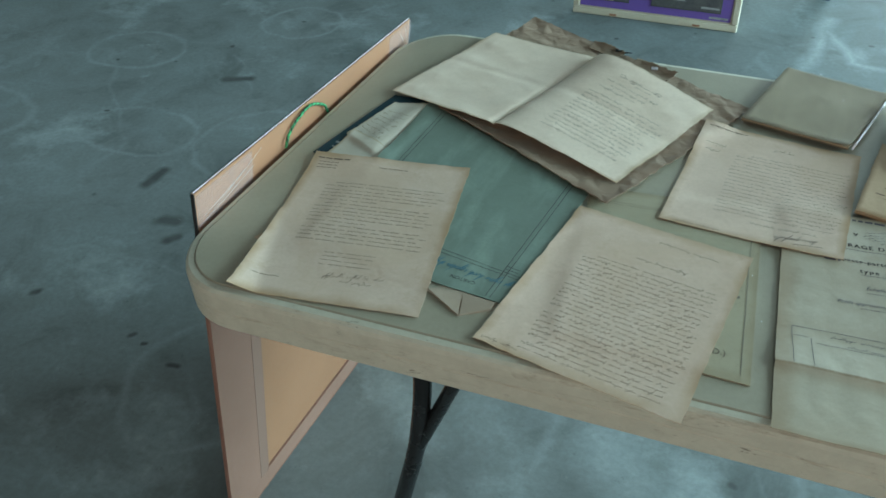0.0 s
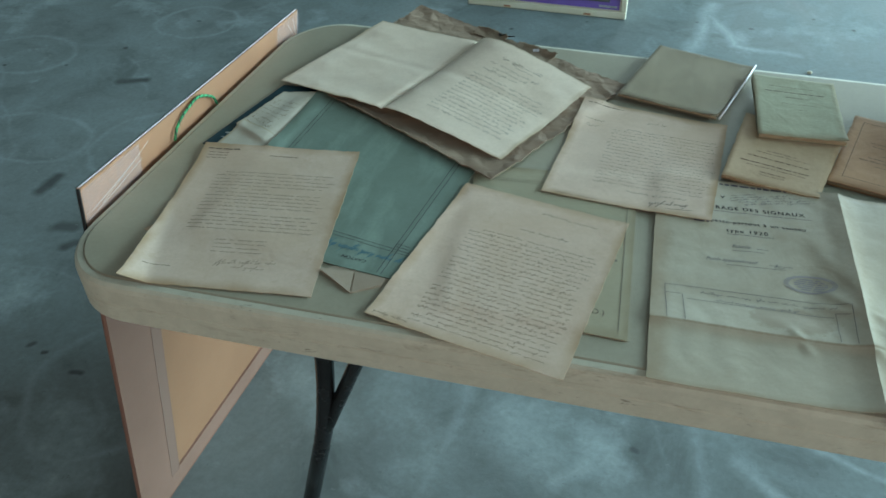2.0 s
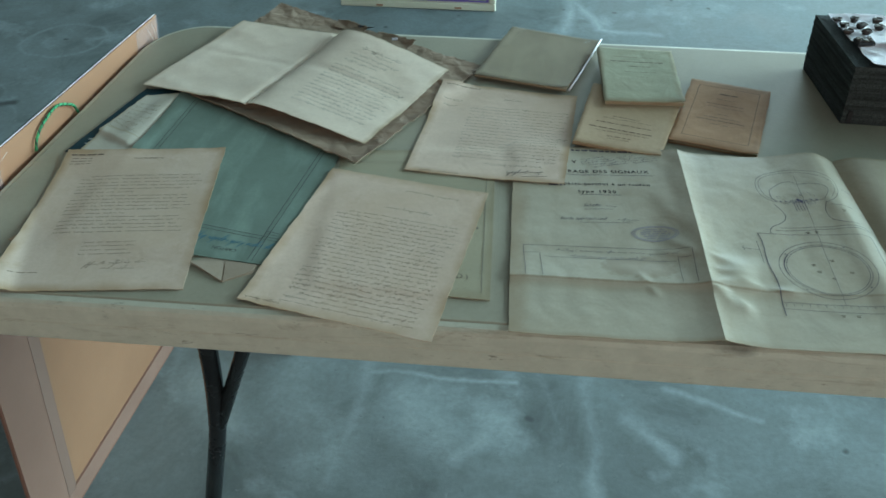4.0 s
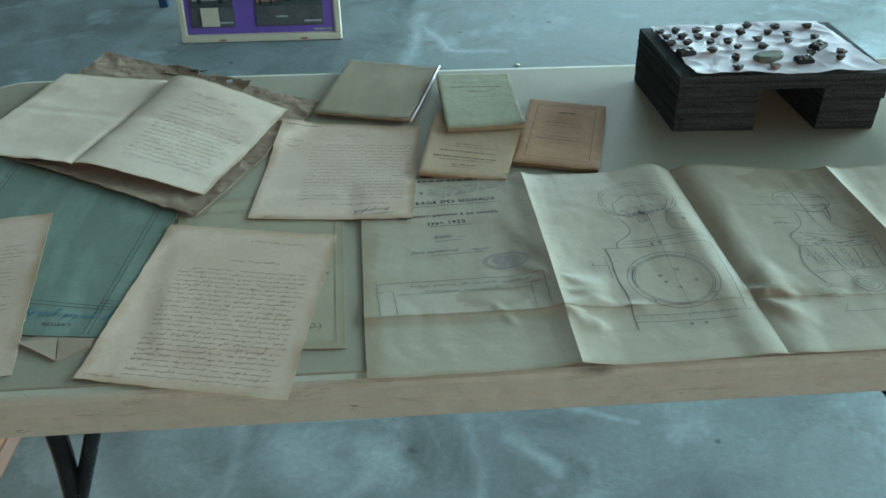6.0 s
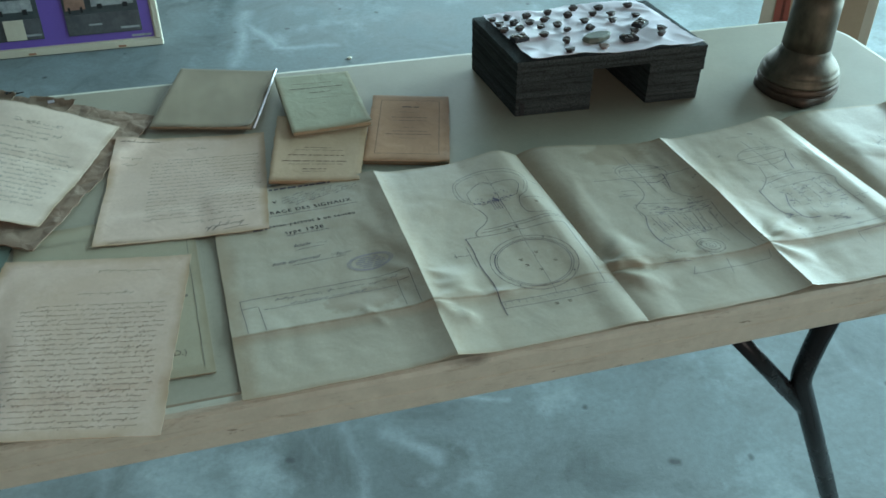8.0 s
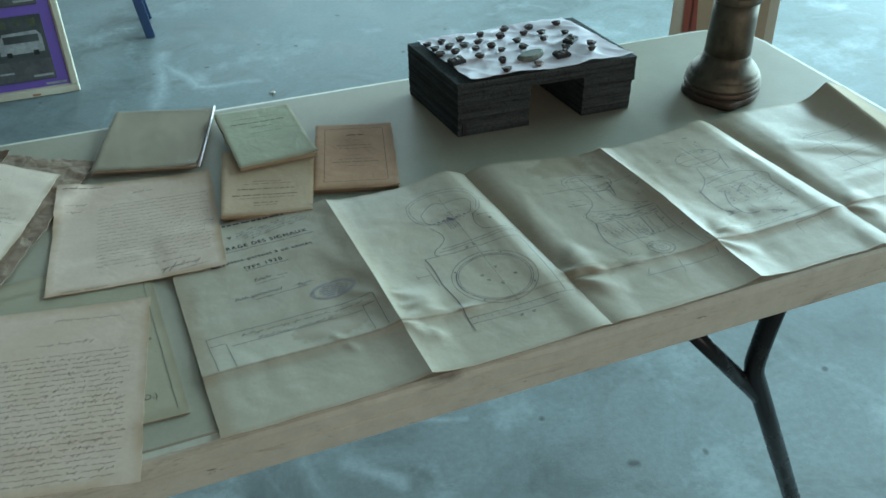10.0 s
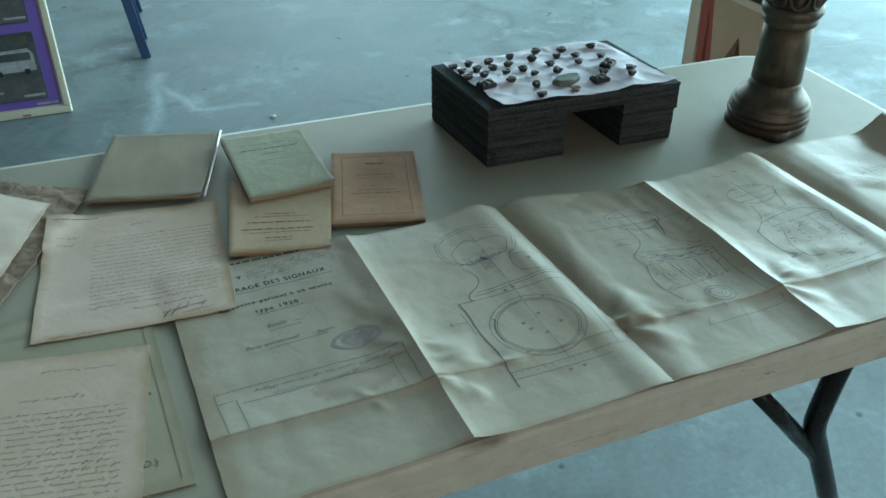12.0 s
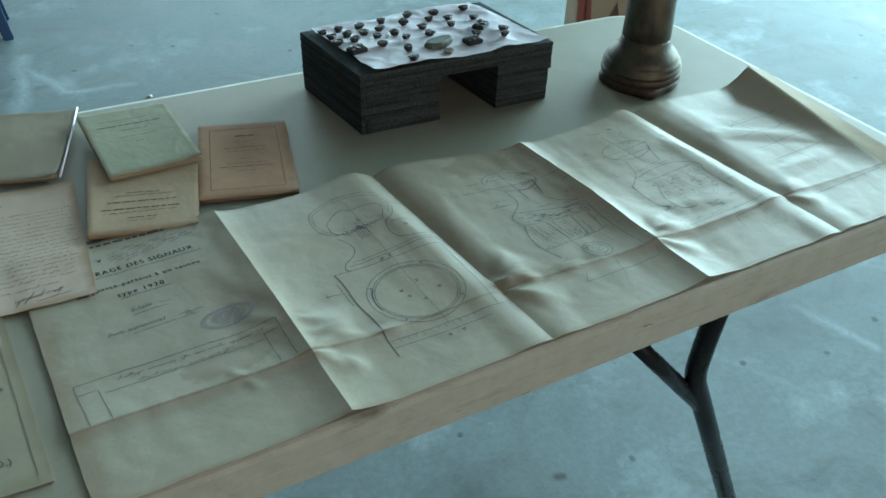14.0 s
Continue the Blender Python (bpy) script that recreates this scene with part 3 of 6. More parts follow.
def written_line(bm, sheet, rng, x0, x1, y, tall=0.0013, width=0.0004, slope=0.0):
    """A line of unreadable writing: uneven bars, word by word."""
    bm = pen(bm)
    x = x0
    while x < x1 - 0.004:
        end = min(x1, x + rng.uniform(0.008, 0.030))
        pts, k = [], 0
        while x < end:
            reach = 2.2 if rng.random() < 0.14 else rng.uniform(0.25, 0.8)
            rise = (tall if k % 2 else -tall) * reach
            pts.append((x - 0.55 * rise, y + (x - x0) * slope + rise + 0.00025 * math.sin(x * 45 + y * 300)))
            x += rng.uniform(0.0007, 0.0015)
            k += 1
        if len(pts) > 1:
            ribbon(bm, sheet, pts, width)
        x += rng.uniform(0.0018, 0.0035)


def bar_line(bm, sheet, rng, x0, x1, y, tall=0.0014):
    """A line of unreadable print: plain bars, word by word."""
    x = x0
    while x < x1 - 0.002:
        end = min(x1, x + rng.uniform(0.004, 0.014))
        line(bm, sheet, (x, y), (end, y), tall, 2)
        x = end + 0.002


def lettering(sheet, text, x, y, size, material, parent, turn=0.0, spacing=1.0, weight=0.0, slant=0.0):
    """Readable words in the built-in font, laid on the sheet; x, y: the start of the base line."""
    cu = bpy.data.curves.new("words", "FONT")
    cu.body, cu.size, cu.space_character, cu.shear = text, size, spacing, slant
    tmp = bpy.data.objects.new("words", cu)
    scene.collection.objects.link(tmp)
    me = bpy.data.meshes.new_from_object(tmp.evaluated_get(bpy.context.evaluated_depsgraph_get()))
    bm = bmesh.new()
    bm.from_mesh(me)
    c, s = math.cos(radians(turn)), math.sin(radians(turn))
    rest = [(v.co.x, v.co.y) for v in bm.verts]
    if weight:
        bm.from_mesh(me)
    for k, v in enumerate(bm.verts):
        px, py = v.co.x, -v.co.y
        if k >= len(rest):
            px, py = px + weight, py + 0.6 * weight
        v.co = sheet.mm(x + c * px - s * py, y + s * px + c * py, 0.0004 if k < len(rest) else 0.00046)
    bpy.data.objects.remove(tmp)
    bpy.data.meshes.remove(me)
    bpy.data.curves.remove(cu)
    return part("lettering", bm, material, parent)


def waves(amp, seed, f=2.2, corner=0.0):
    """A gentle unevenness of a sheet, with corners that lift."""
    def h(u, v):
        n = noise.noise((u * f + seed, v * f, seed * 1.7))
        e = max(0.0, abs(u - 0.5) * 2 - 0.7) + max(0.0, abs(v - 0.5) * 2 - 0.7)
        return amp * (0.5 + 0.5 * n) + corner * e * e * 2 * (0.6 + 0.4 * math.sin(seed * 3 + u * 3 + v * 5))
    return h


# ---------------------------------------------------------------- hall


def hall():
    bm = bmesh.new()
    bmesh.ops.create_grid(bm, x_segments=8, y_segments=8, size=1, matrix=Matrix.Translation((0.5, 1.75, 0)) @ Matrix.Diagonal((5.6, 7.35, 1, 1)))
    geo = bmesh.ops.extrude_face_region(bm, geom=list(bm.faces))
    for v in geo["geom"]:
        if isinstance(v, bmesh.types.BMVert):
            v.co.z -= 0.2
    tagged(part("floor", bm, CONCRETE, None), "worn grey concrete hall floor with pale scuffs", "floor", kind="structure")

    def wall(name, pieces):
        bm = bmesh.new()
        for lo, hi in pieces:
            box_into(bm, lo, hi)
        tagged(part(name, bm, PLASTER, None), "plain grey plastered hall wall", "wall", kind="structure")

    wall("wall_west", [((-5.0, -5.5, 0), (-4.8, 9.0, 4.4))])
    wall("wall_south", [((-4.8, -5.7, 0), (0.6, -5.5, 4.4)), ((3.2, -5.7, 0), (5.95, -5.5, 4.4)), ((0.6, -5.7, 3.2), (3.2, -5.5, 4.4))])
    wall("wall_east", [((5.75, -5.5, 0), (5.95, -0.5, 4.4)), ((5.75, 4.4, 0), (5.95, 9.0, 4.4)), ((5.75, -0.5, 3.1), (5.95, 4.4, 4.4))])
    wall("wall_north", [((-4.8, 9.0, 0), (1.0, 9.2, 4.4)), ((4.2, 9.0, 0), (5.95, 9.2, 4.4)), ((1.0, 9.0, 3.5), (4.2, 9.2, 4.4))])
    tagged(part("ceiling", box((-5.0, -5.7, 4.4), (5.95, 9.2, 4.55)), DECK, None), "plain grey hall ceiling", "ceiling", kind="structure")


hall()


def outside():
    bm = bmesh.new()
    bmesh.ops.create_grid(bm, x_segments=2, y_segments=2, size=300, matrix=Matrix.Translation((0, 0, -0.22)))
    tagged(part("ground", bm, CONCRETE, None), "pale concrete yard outside the hall", "ground", kind="structure")


outside()


# ---------------------------------------------------------------- table
def rounded(x0, x1, y0, y1, r, n=10):
    pts = []
    for cx, cy, a in ((x1 - r, y1 - r, 0), (x0 + r, y1 - r, 90), (x0 + r, y0 + r, 180), (x1 - r, y0 + r, 270)):
        pts += [(cx + r * math.cos(radians(a + 90 * k / n)), cy + r * math.sin(radians(a + 90 * k / n))) for k in range(n + 1)]
    return pts


TX0, TX1, TY0, TY1 = 0.104, 1.862, -0.008, 0.655


def stacked(rings):
    bm = bmesh.new()
    made = [[bm.verts.new((x, y, z)) for x, y in pts] for pts, z in rings]
    for r, s in zip(made, made[1:]):
        for k in range(len(r)):
            bm.faces.new((r[k], r[(k + 1) % len(r)], s[(k + 1) % len(r)], s[k]))
    bm.faces.new(made[0][::-1])
    bm.faces.new(made[-1])
    return bm


def folding_table():
    t = thing("folding_table", ((TX0 + TX1) / 2, (TY0 + TY1) / 2, 0), "worn grey-beige plastic folding table on black steel legs", "table")

    def ring(inset, z, r=0.098):
        """The outline; the table's end stands a little out of square."""
        pts = rounded(TX0 + inset, TX1 - inset, TY0 + inset, TY1 - inset, r - inset)
        out = []
        for x, y in pts:
            s = (y - TY0) / (TY1 - TY0)
            out.append((x + 0.028 * s * max(0.0, 1 - (x - TX0) / 0.5) - 0.055 * s * max(0.0, 1 - (TX1 - x) / 0.5), y + (1 - s) * 0.027 * (x - 0.97) - s * 0.022 * (x - 0.97)))
        return out, z

    part("tabletop", stacked([ring(0.012, 0.700), ring(0.012, 0.7385), ring(0.014, TOP)]), TABLE_TOP, t, smooth=False)
    rim = [ring(0.010, 0.680), ring(0.002, 0.680), ring(0.0, 0.683), ring(0.0, 0.706), ring(0.0012, 0.7075), ring(0.0012, 0.709), ring(0.0, 0.7105),
           ring(0.0, 0.7290), ring(0.0015, 0.7345), ring(0.005, 0.7378), ring(0.0118, 0.7388)]
    bm = bmesh.new()
    made = [[bm.verts.new((x, y, z)) for x, y in pts] for pts, z in rim]
    made.append([bm.verts.new((x, y, 0.700)) for x, y in ring(0.0118, 0)[0]])
    made.append(made[0])
    for r, s in zip(made, made[1:]):
        for k in range(len(r)):
            bm.faces.new((r[k], r[(k + 1) % len(r)], s[(k + 1) % len(r)], s[k]))
    part("rim", bm, TABLE_RIM, t, "yellowed scuffed table rim")
    for line_up, joint, high, xt in (([(0.384, 0.69), (0.366, 0.46), (0.347, 0.34), (0.262, 0.018)], (0.352, 0.352), (0.492, 0.69), 0.384),
                                     ([(1.490, 0.69), (1.480, 0.605), (1.476, 0.545), (1.507, 0.475), (1.708, 0.018)], (1.516, 0.462), (1.332, 0.69), 1.490)):
        for y in ((0.125, 0.61) if xt < 1 else (0.042, 0.645)):
            leg = part("leg", tube([(x, y, z) for x, z in line_up], 0.0135), STEEL, t, smooth=True)
            xb = line_up[-1][0]
            part("rubber_foot", tube([(xb, y, 0.0), (xb, y, 0.03)], 0.017), RUBBER, leg, smooth=True)
            part("brace", tube([(joint[0], y, joint[1]), (high[0], y, high[1])], 0.0105), STEEL, t, smooth=True)
        part("crossbar", tube([(xt, 0.10, 0.685), (xt, 0.58, 0.685)], 0.0115), STEEL, t, smooth=True)


folding_table()


# ---------------------------------------------------------------- panel against the table's end
def leaning_panel():
    t = thing("wrapped_panel", (0.0, 0.36, 0), "tan hardboard panel wrapped in clear film, leaning against the table end", "panel")
    y0, y1, x_low, x_top, z_top = 0.072, 0.646, -0.030, 0.1085, 0.776
    n = Vector((z_top, 0, x_low - x_top)).normalized()
    length = math.hypot(x_top - x_low, z_top)

    def slab(a0, a1, b0, b1, d0, d1, bevel=0.0015):
        """a along y, b up the slope, d out from the face; in metres."""
        up = Vector((x_top - x_low, 0, z_top)).normalized()
        bm = bmesh.new()
        got = bmesh.ops.create_cube(bm, size=1)
        for v in got["verts"]:
            a = a0 if v.co.x < 0 else a1
            b = b0 if v.co.y < 0 else b1
            d = d0 if v.co.z < 0 else d1
            v.co = Vector((x_low + 0.042 * (a - y0), a, 0)) + up * (b + (0.352 - a) * 0.041 * b / length) + n * d
        bmesh.ops.bevel(bm, geom=list(bm.edges), offset=bevel, segments=2, affect="EDGES")
        return bm

    part("backing", slab(y0, y1, 0.002, length, -0.004, 0.0, 0.0008), BOARD, t)
    part("border", slab(y0 - 0.0012, y0 + 0.105, 0.004, length - 0.14, -0.0046, 0.0032), TAPE_BORDER, t, "pale border strip")
    part("border", slab(y0 + 0.106, y1 - 0.001, 0.004, 0.055, 0.0012, 0.0032), TAPE_BORDER, t, "pale border strip")
    part("border", slab(y1 - 0.07, y1 - 0.001, 0.056, length - 0.14, 0.0012, 0.0032), TAPE_BORDER, t, "pale border strip")
    part("film_edge", slab(y0 + 0.084, y0 + 0.108, 0.05, length - 0.142, 0.0034, 0.0039, 0.0002), FILM_EDGE, t, "dark mauve doubled film edge")
    film = part("plastic_film", slab(y0 - 0.002, y1 + 0.002, length - 0.075, length + 0.0012, -0.0055, 0.0018, 0.0007), WRAP, t, "clear glossy wrapping film")
    film.visible_shadow = False
    for a0, a1 in ((y0 - 0.001, y0 + 0.115), (y1 - 0.075, y1 + 0.001)):
        fold = part("film_fold", slab(a0, a1, length - 0.055, length - 0.0015, 0.0022, 0.0028, 0.0002), WRAP_FOLD, t, "milky folded film layers")
        fold.visible_shadow = False
    up = Vector((x_top - x_low, 0, z_top)).normalized()
    for a0, b0, a1, b1 in ((0.002, 0.006, 0.118, 0.030), (0.012, 0.016, 0.100, 0.036), (0.030, 0.014, 0.135, 0.048), (0.566, 0.006, 0.552, 0.050), (0.560, 0.010, 0.535, 0.046)):
        ends = [Vector((x_low + 0.042 * a, y0 + a, 0)) + up * (length - 0.056 + b + (0.352 - y0 - a) * 0.041) + n * 0.0034 for a, b in ((a0, b0), (a1, b1))]
        mid = (ends[0] + ends[1]) / 2 + n * 0.0008
        crease = part("film_crease", tube([ends[0], mid, ends[1]], 0.0003, 6), FILM_GLINT, t, "bright crease in the film", smooth=True)
        crease.visible_shadow = False
    part("film_seam", slab(y0, y1, length + 0.0013, length + 0.0018, -0.0024, -0.0016, 0.0001), WHITE_PAPER, t, "bright welded film seam")
    part("edge_tape", slab(y0 - 0.0022, y0 - 0.0008, length - 0.10, length, -0.0042, 0.0004, 0.0003), RUBBER, t, "dark edge of the panel")
    cord = []
    for k in range(17):
        s = k / 16
        y = 0.262 + 0.112 * s
        b = length - 0.040 + 0.037 * math.sin(math.pi * s) ** 0.55 + 0.001 * math.sin(14 * s)
        cord.append(Vector((x_low + 0.042 * (y - y0), y, 0)) + Vector((x_top - x_low, 0, z_top)).normalized() * (b + (0.352 - y) * 0.041) + n * 0.0052)
    strand = []
    for k in range(97):
        s = k / 96 * 15.999
        i = int(s)
        p, d = cord[i].lerp(cord[i + 1], s - i), (cord[i + 1] - cord[i]).normalized()
        side = d.cross(n).normalized()
        strand.append(p + 0.0017 * (math.cos(s * 4.2) * side + math.sin(s * 4.2) * n))
    part("dark_strand", tube(strand, 0.0009, 6), RUBBER, t, "dark strand twisted round the cord", smooth=True)
    part("cord", tube(cord, 0.0021, 8), GREEN_CORD, t, "bright green twisted cord", smooth=True)


leaning_panel()


# ---------------------------------------------------------------- papers on the table's left half
def paper_thing(name, sheet, material, label, category="paper", group="", nu=36, nv=44):
    ob = part(name, sheet.mesh(nu, nv), material, None, smooth=True)
    sheet.laid()
    return tagged(ob, label, category, group)


def block(name, corners, z0, z1, cover, label, sag=0.0, seed=1):
    """A booklet: page block between two covers."""
    cx, cy = sum(c[0] for c in corners) / 4, sum(c[1] for c in corners) / 4
    t = thing(name, (cx, cy, z0), label, "booklet", "old booklets on the table")
    ins = [(c[0] + (cx - c[0]) * 0.018, c[1] + (cy - c[1]) * 0.018) for c in corners]
    LAID.append((corners, lambda u, v: z1))
    part("back_cover", prism(corners, z0, z0 + 0.0008), cover, t)
    part("page_block", prism(ins, z0 + 0.0008, z1 - 0.0008), PAGES, t, "yellowed page edges")
    base = waves(0.0014, seed, 1.8, sag)

    def lie(u, v):
        """Rubbed cover: rounded at its rim, with a slightly lifted corner."""
        rim = min(u, 1 - u, v, 1 - v)
        return base(u, v) - 0.0009 * max(0.0, 1 - rim / 0.03) ** 2 + 0.0035 * max(0.0, (u + v - 1.75) / 0.25) ** 2
    s = Sheet(corners, z1 - 0.0008, lie, 0.0008, 0.0009, seed)
    front = part("front_cover", s.mesh(40, 48), cover, t, smooth=True)
    return t, s, front


def letter_a():
    """A typed letter with its near corner bent up along a crease."""
    rng = random.Random(11)
    wave = waves(0.0014, 3, 2.0, 0.004)
    s = Sheet([(0.168, 0.260), (0.384, 0.290), (0.436, 0.010), (0.211, -0.020)], None, lambda u, v: wave(u, v) + 0.055 * max(0.0, 0.145 * (v - 0.42) / 0.58 - u), seed=1, stiff=2.5e-5)
    ob = paper_thing("letter", s, LETTER_GREY, "yellowed typed letter lying over a blue-green folder", "letter", "old letters on the table")
    bm = Pad()
    bar_line(bm, s, rng, 0.008, 0.055, 0.012, 0.0022)
    for k in range(3):
        bar_line(bm, s, rng, 0.012, 0.04, 0.020 + 0.006 * k, 0.001)
    bar_line(bm, s, rng, 0.10, 0.14, 0.022, 0.0012)
    part("letterhead_line", bm, INK, ob)
    bm = Pad()
    for k in range(17):
        written_line(bm, s, rng, 0.04 if k % 6 else 0.052, rng.uniform(0.190, 0.206) if k % 6 != 5 else 0.12, 0.062 + 0.0074 * k + rng.uniform(-0.0004, 0.0004), 0.0005, 0.00075)
    for k in range(4):
        written_line(bm, s, rng, 0.085, 0.15, 0.200 + 0.007 * k, 0.0004, 0.0006)
    part("typed_line", bm, INK_PALE, ob)
    bm = Pad()
    written_line(bm, s, rng, 0.10, 0.17, 0.240, 0.0028, 0.0004, -0.05)
    written_line(bm, s, rng, 0.12, 0.16, 0.247, 0.0020, 0.0004)
    bar_line(bm, s, rng, 0.015, 0.05, 0.252, 0.0009)
    part("signature", bm, INK, ob)


def letter_b():
    rng = random.Random(12)
    s = Sheet([(0.543, 0.256), (0.753, 0.222), (0.725, -0.037), (0.503, 0.001)], None, waves(0.0014, 5, 2.0, 0.003), ragged=0.0011, seed=2)
    ob = paper_thing("letter", s, LETTER, "yellowed handwritten letter with frayed edge over a folder", "letter", "old letters on the table")
    bm = Pad()
    written_line(bm, s, rng, 0.115, 0.19, 0.022, 0.0013, 0.0005, 0.03)
    written_line(bm, s, rng, 0.10, 0.165, 0.060, 0.0016, 0.0005)
    for k in range(24):
        written_line(bm, s, rng, 0.045 if k % 7 else 0.06, rng.uniform(0.195, 0.204), 0.078 + 0.0073 * k, 0.0012, 0.00046)
    written_line(bm, s, rng, 0.006, 0.05, 0.252, 0.0016, 0.00055)
    part("written_line", bm, INK, ob)


def letter_c():
    rng = random.Random(13)
    s = Sheet([(0.6505, 0.499), (0.850, 0.471), (0.844, 0.247), (0.637, 0.263)], None, waves(0.0014, 8, 2.0, 0.004), ragged=0.0009, seed=3)
    ob = paper_thing("letter", s, LETTER, "yellowed handwritten letter with a signature beside booklets", "letter", "old letters on the table")
    bm = Pad()
    bar_line(bm, s, rng, 0.008, 0.06, 0.010, 0.0012)
    written_line(bm, s, rng, 0.10, 0.125, 0.030, 0.0020, 0.0005)
    written_line(bm, s, rng, 0.012, 0.04, 0.048, 0.0014, 0.0005)
    written_line(bm, s, rng, 0.015, 0.035, 0.062, 0.0014, 0.0005)
    for k in range(18):
        written_line(bm, s, rng, 0.055 if k else 0.075, rng.uniform(0.185, 0.2), 0.055 + 0.0078 * k, 0.0011, 0.00044, -0.02)
    written_line(bm, s, rng, 0.10, 0.18, 0.198, 0.0013, 0.0005)
    part("written_line", bm, INK, ob)
    bm = Pad()
    written_line(bm, s, rng, 0.13, 0.180, 0.214, 0.0036, 0.0006, -0.12)
    line(bm, s, (0.15, 0.221), (0.182, 0.216), 0.0006)
    written_line(bm, s, rng, 0.018, 0.07, 0.226, 0.0012, 0.0005)
    part("signature", bm, INK_DARK, ob)


def open_sheet():
    """A large sheet folded once, standing up slightly along its fold."""
    rng = random.Random(14)

    def h(u, v):
        cross = -0.0006 * max(0.0, 1 - abs(v - 0.47) / 0.03) + (0.010 if u > 0.5 else 0.004) * max(0.0, 0.45 - v)
        if u < 0.5:
            f = u / 0.5
            rise = 0.003 + 0.0045 * f * f * (1.0 if f < 0.92 else 1 - ((f - 0.92) / 0.08) ** 2)
        else:
            f = (u - 0.5) / 0.5
            rise = 0.003 + 0.018 * (1 - 0.45 * v) * math.sin(math.pi * min(1.0, f ** 0.48))
        return rise + cross + 0.001 * noise.noise((u * 3, v * 3, 4.4))
    s = Sheet([(0.277, 0.668), (0.656, 0.518), (0.573, 0.313), (0.195, 0.444)], None, h, seed=4, stiff=5e-5)
    far = [Vector((x, y, 0)) for x, y in ((0.277, 0.668), (0.461, 0.620), (0.656, 0.518))]
    near = [Vector((x, y, 0)) for x, y in ((0.195, 0.444), (0.376, 0.394), (0.573, 0.313))]

    def two_leaves(u, v, lift=0.0):
        k, f = (0, u * 2) if u < 0.5 else (1, u * 2 - 1)
        p = far[k].lerp(far[k + 1], f).lerp(near[k].lerp(near[k + 1], f), v)
        p.z = s.rest(u, v) + h(u, v) + lift
        return p
    s.at = two_leaves
    ob = tagged(part("open_document", s.mesh(96, 44, creases=(0.5,)), OPEN_PAPER, None, smooth=True), "large pale folded sheet opened flat on brown wrapping paper", "document")
    bm = Pad()
    written_line(bm, s, rng, 0.275, 0.335, 0.036, 0.0022, 0.0005, -0.02)
    for x, y, r in ((0.276, 0.034, 0.0045), (0.337, 0.033, 0.0032)):
        ellipse(bm, s, (x, y), r, 0.7 * r, 0.0004, 30, 20, 330)
    line(bm, s, (0.30, 0.0425), (0.33, 0.0415), 0.0004)
    part("heading", bm, INK, ob)
    bm = Pad()
    for k in range(3):
        written_line(bm, s, rng, 0.262 + 0.012 * (k % 2), 0.345 - 0.012 * k, 0.053 + 0.009 * k, 0.0015, 0.0005)
    for k in range(13):
        written_line(bm, s, rng, 0.256, rng.uniform(0.372, 0.388), 0.088 + 0.0088 * k, 0.0014, 0.0005)
    part("written_line", bm, INK_PALE, ob)


def kraft_wrapper():
    def h(u, v):
        n = 1 - abs(noise.noise((u * 7, v * 7, 3.3))) * 2.4
        k = 1 - abs(noise.noise((u * 17, v * 17, 1.3))) * 2.4
        edge = max(abs(u - 0.5), abs(v - 0.5)) * 2
        return 0.0012 + (0.0016 * max(0.0, n) + 0.0008 * max(0.0, k)) * (0.2 + 0.8 * edge) + 0.006 * max(0, edge - 0.85)
    s = Sheet([(0.318, 0.752), (0.702, 0.548), (0.572, 0.268), (0.225, 0.455)], None, h, 0.0012, 0.003, seed=5)
    ob = paper_thing("kraft_wrapper", s, KRAFT, "crumpled brown kraft wrapping paper with torn edge", "wrapping paper", nu=110, nv=90)
    for quad, curl in (([(0.440, 0.688), (0.498, 0.658), (0.490, 0.640), (0.436, 0.664)], 0.006), ([(0.520, 0.646), (0.588, 0.610), (0.566, 0.582), (0.508, 0.616)], 0.008)):
        f = Sheet(quad, None, lambda u, v, c=curl: 0.0008 + c * max(0.0, 1 - v * 1.6) ** 2 * (0.35 + 0.65 * u), 0.0008, 0.0016, seed=curl * 900)
        part("torn_flap", f.mesh(40, 16), KRAFT, ob, smooth=True)


def torn_bits():
    """A black scrap and a white chip at the torn edge of the wrapper."""
    for name, material, label, pts in (("black_scrap", BLACK_CARD, "small black paper scrap at the torn wrapping paper", [(0.478, 0.668), (0.494, 0.660), (0.507, 0.662), (0.500, 0.651), (0.482, 0.658)]),
                                       ("white_chip", WHITE_PAPER, "tiny white paper chip on the torn wrapping paper", [(0.546, 0.622), (0.556, 0.619), (0.558, 0.611), (0.548, 0.613)])):
        s = Sheet([pts[0], pts[1], pts[2], pts[-1]], None, lambda u, v: 0.004 + 0.003 * u, 0.0008, 0.0006, 3)
        tagged(part(name, s.mesh(8, 6), material, None, smooth=False), label, "paper scrap")


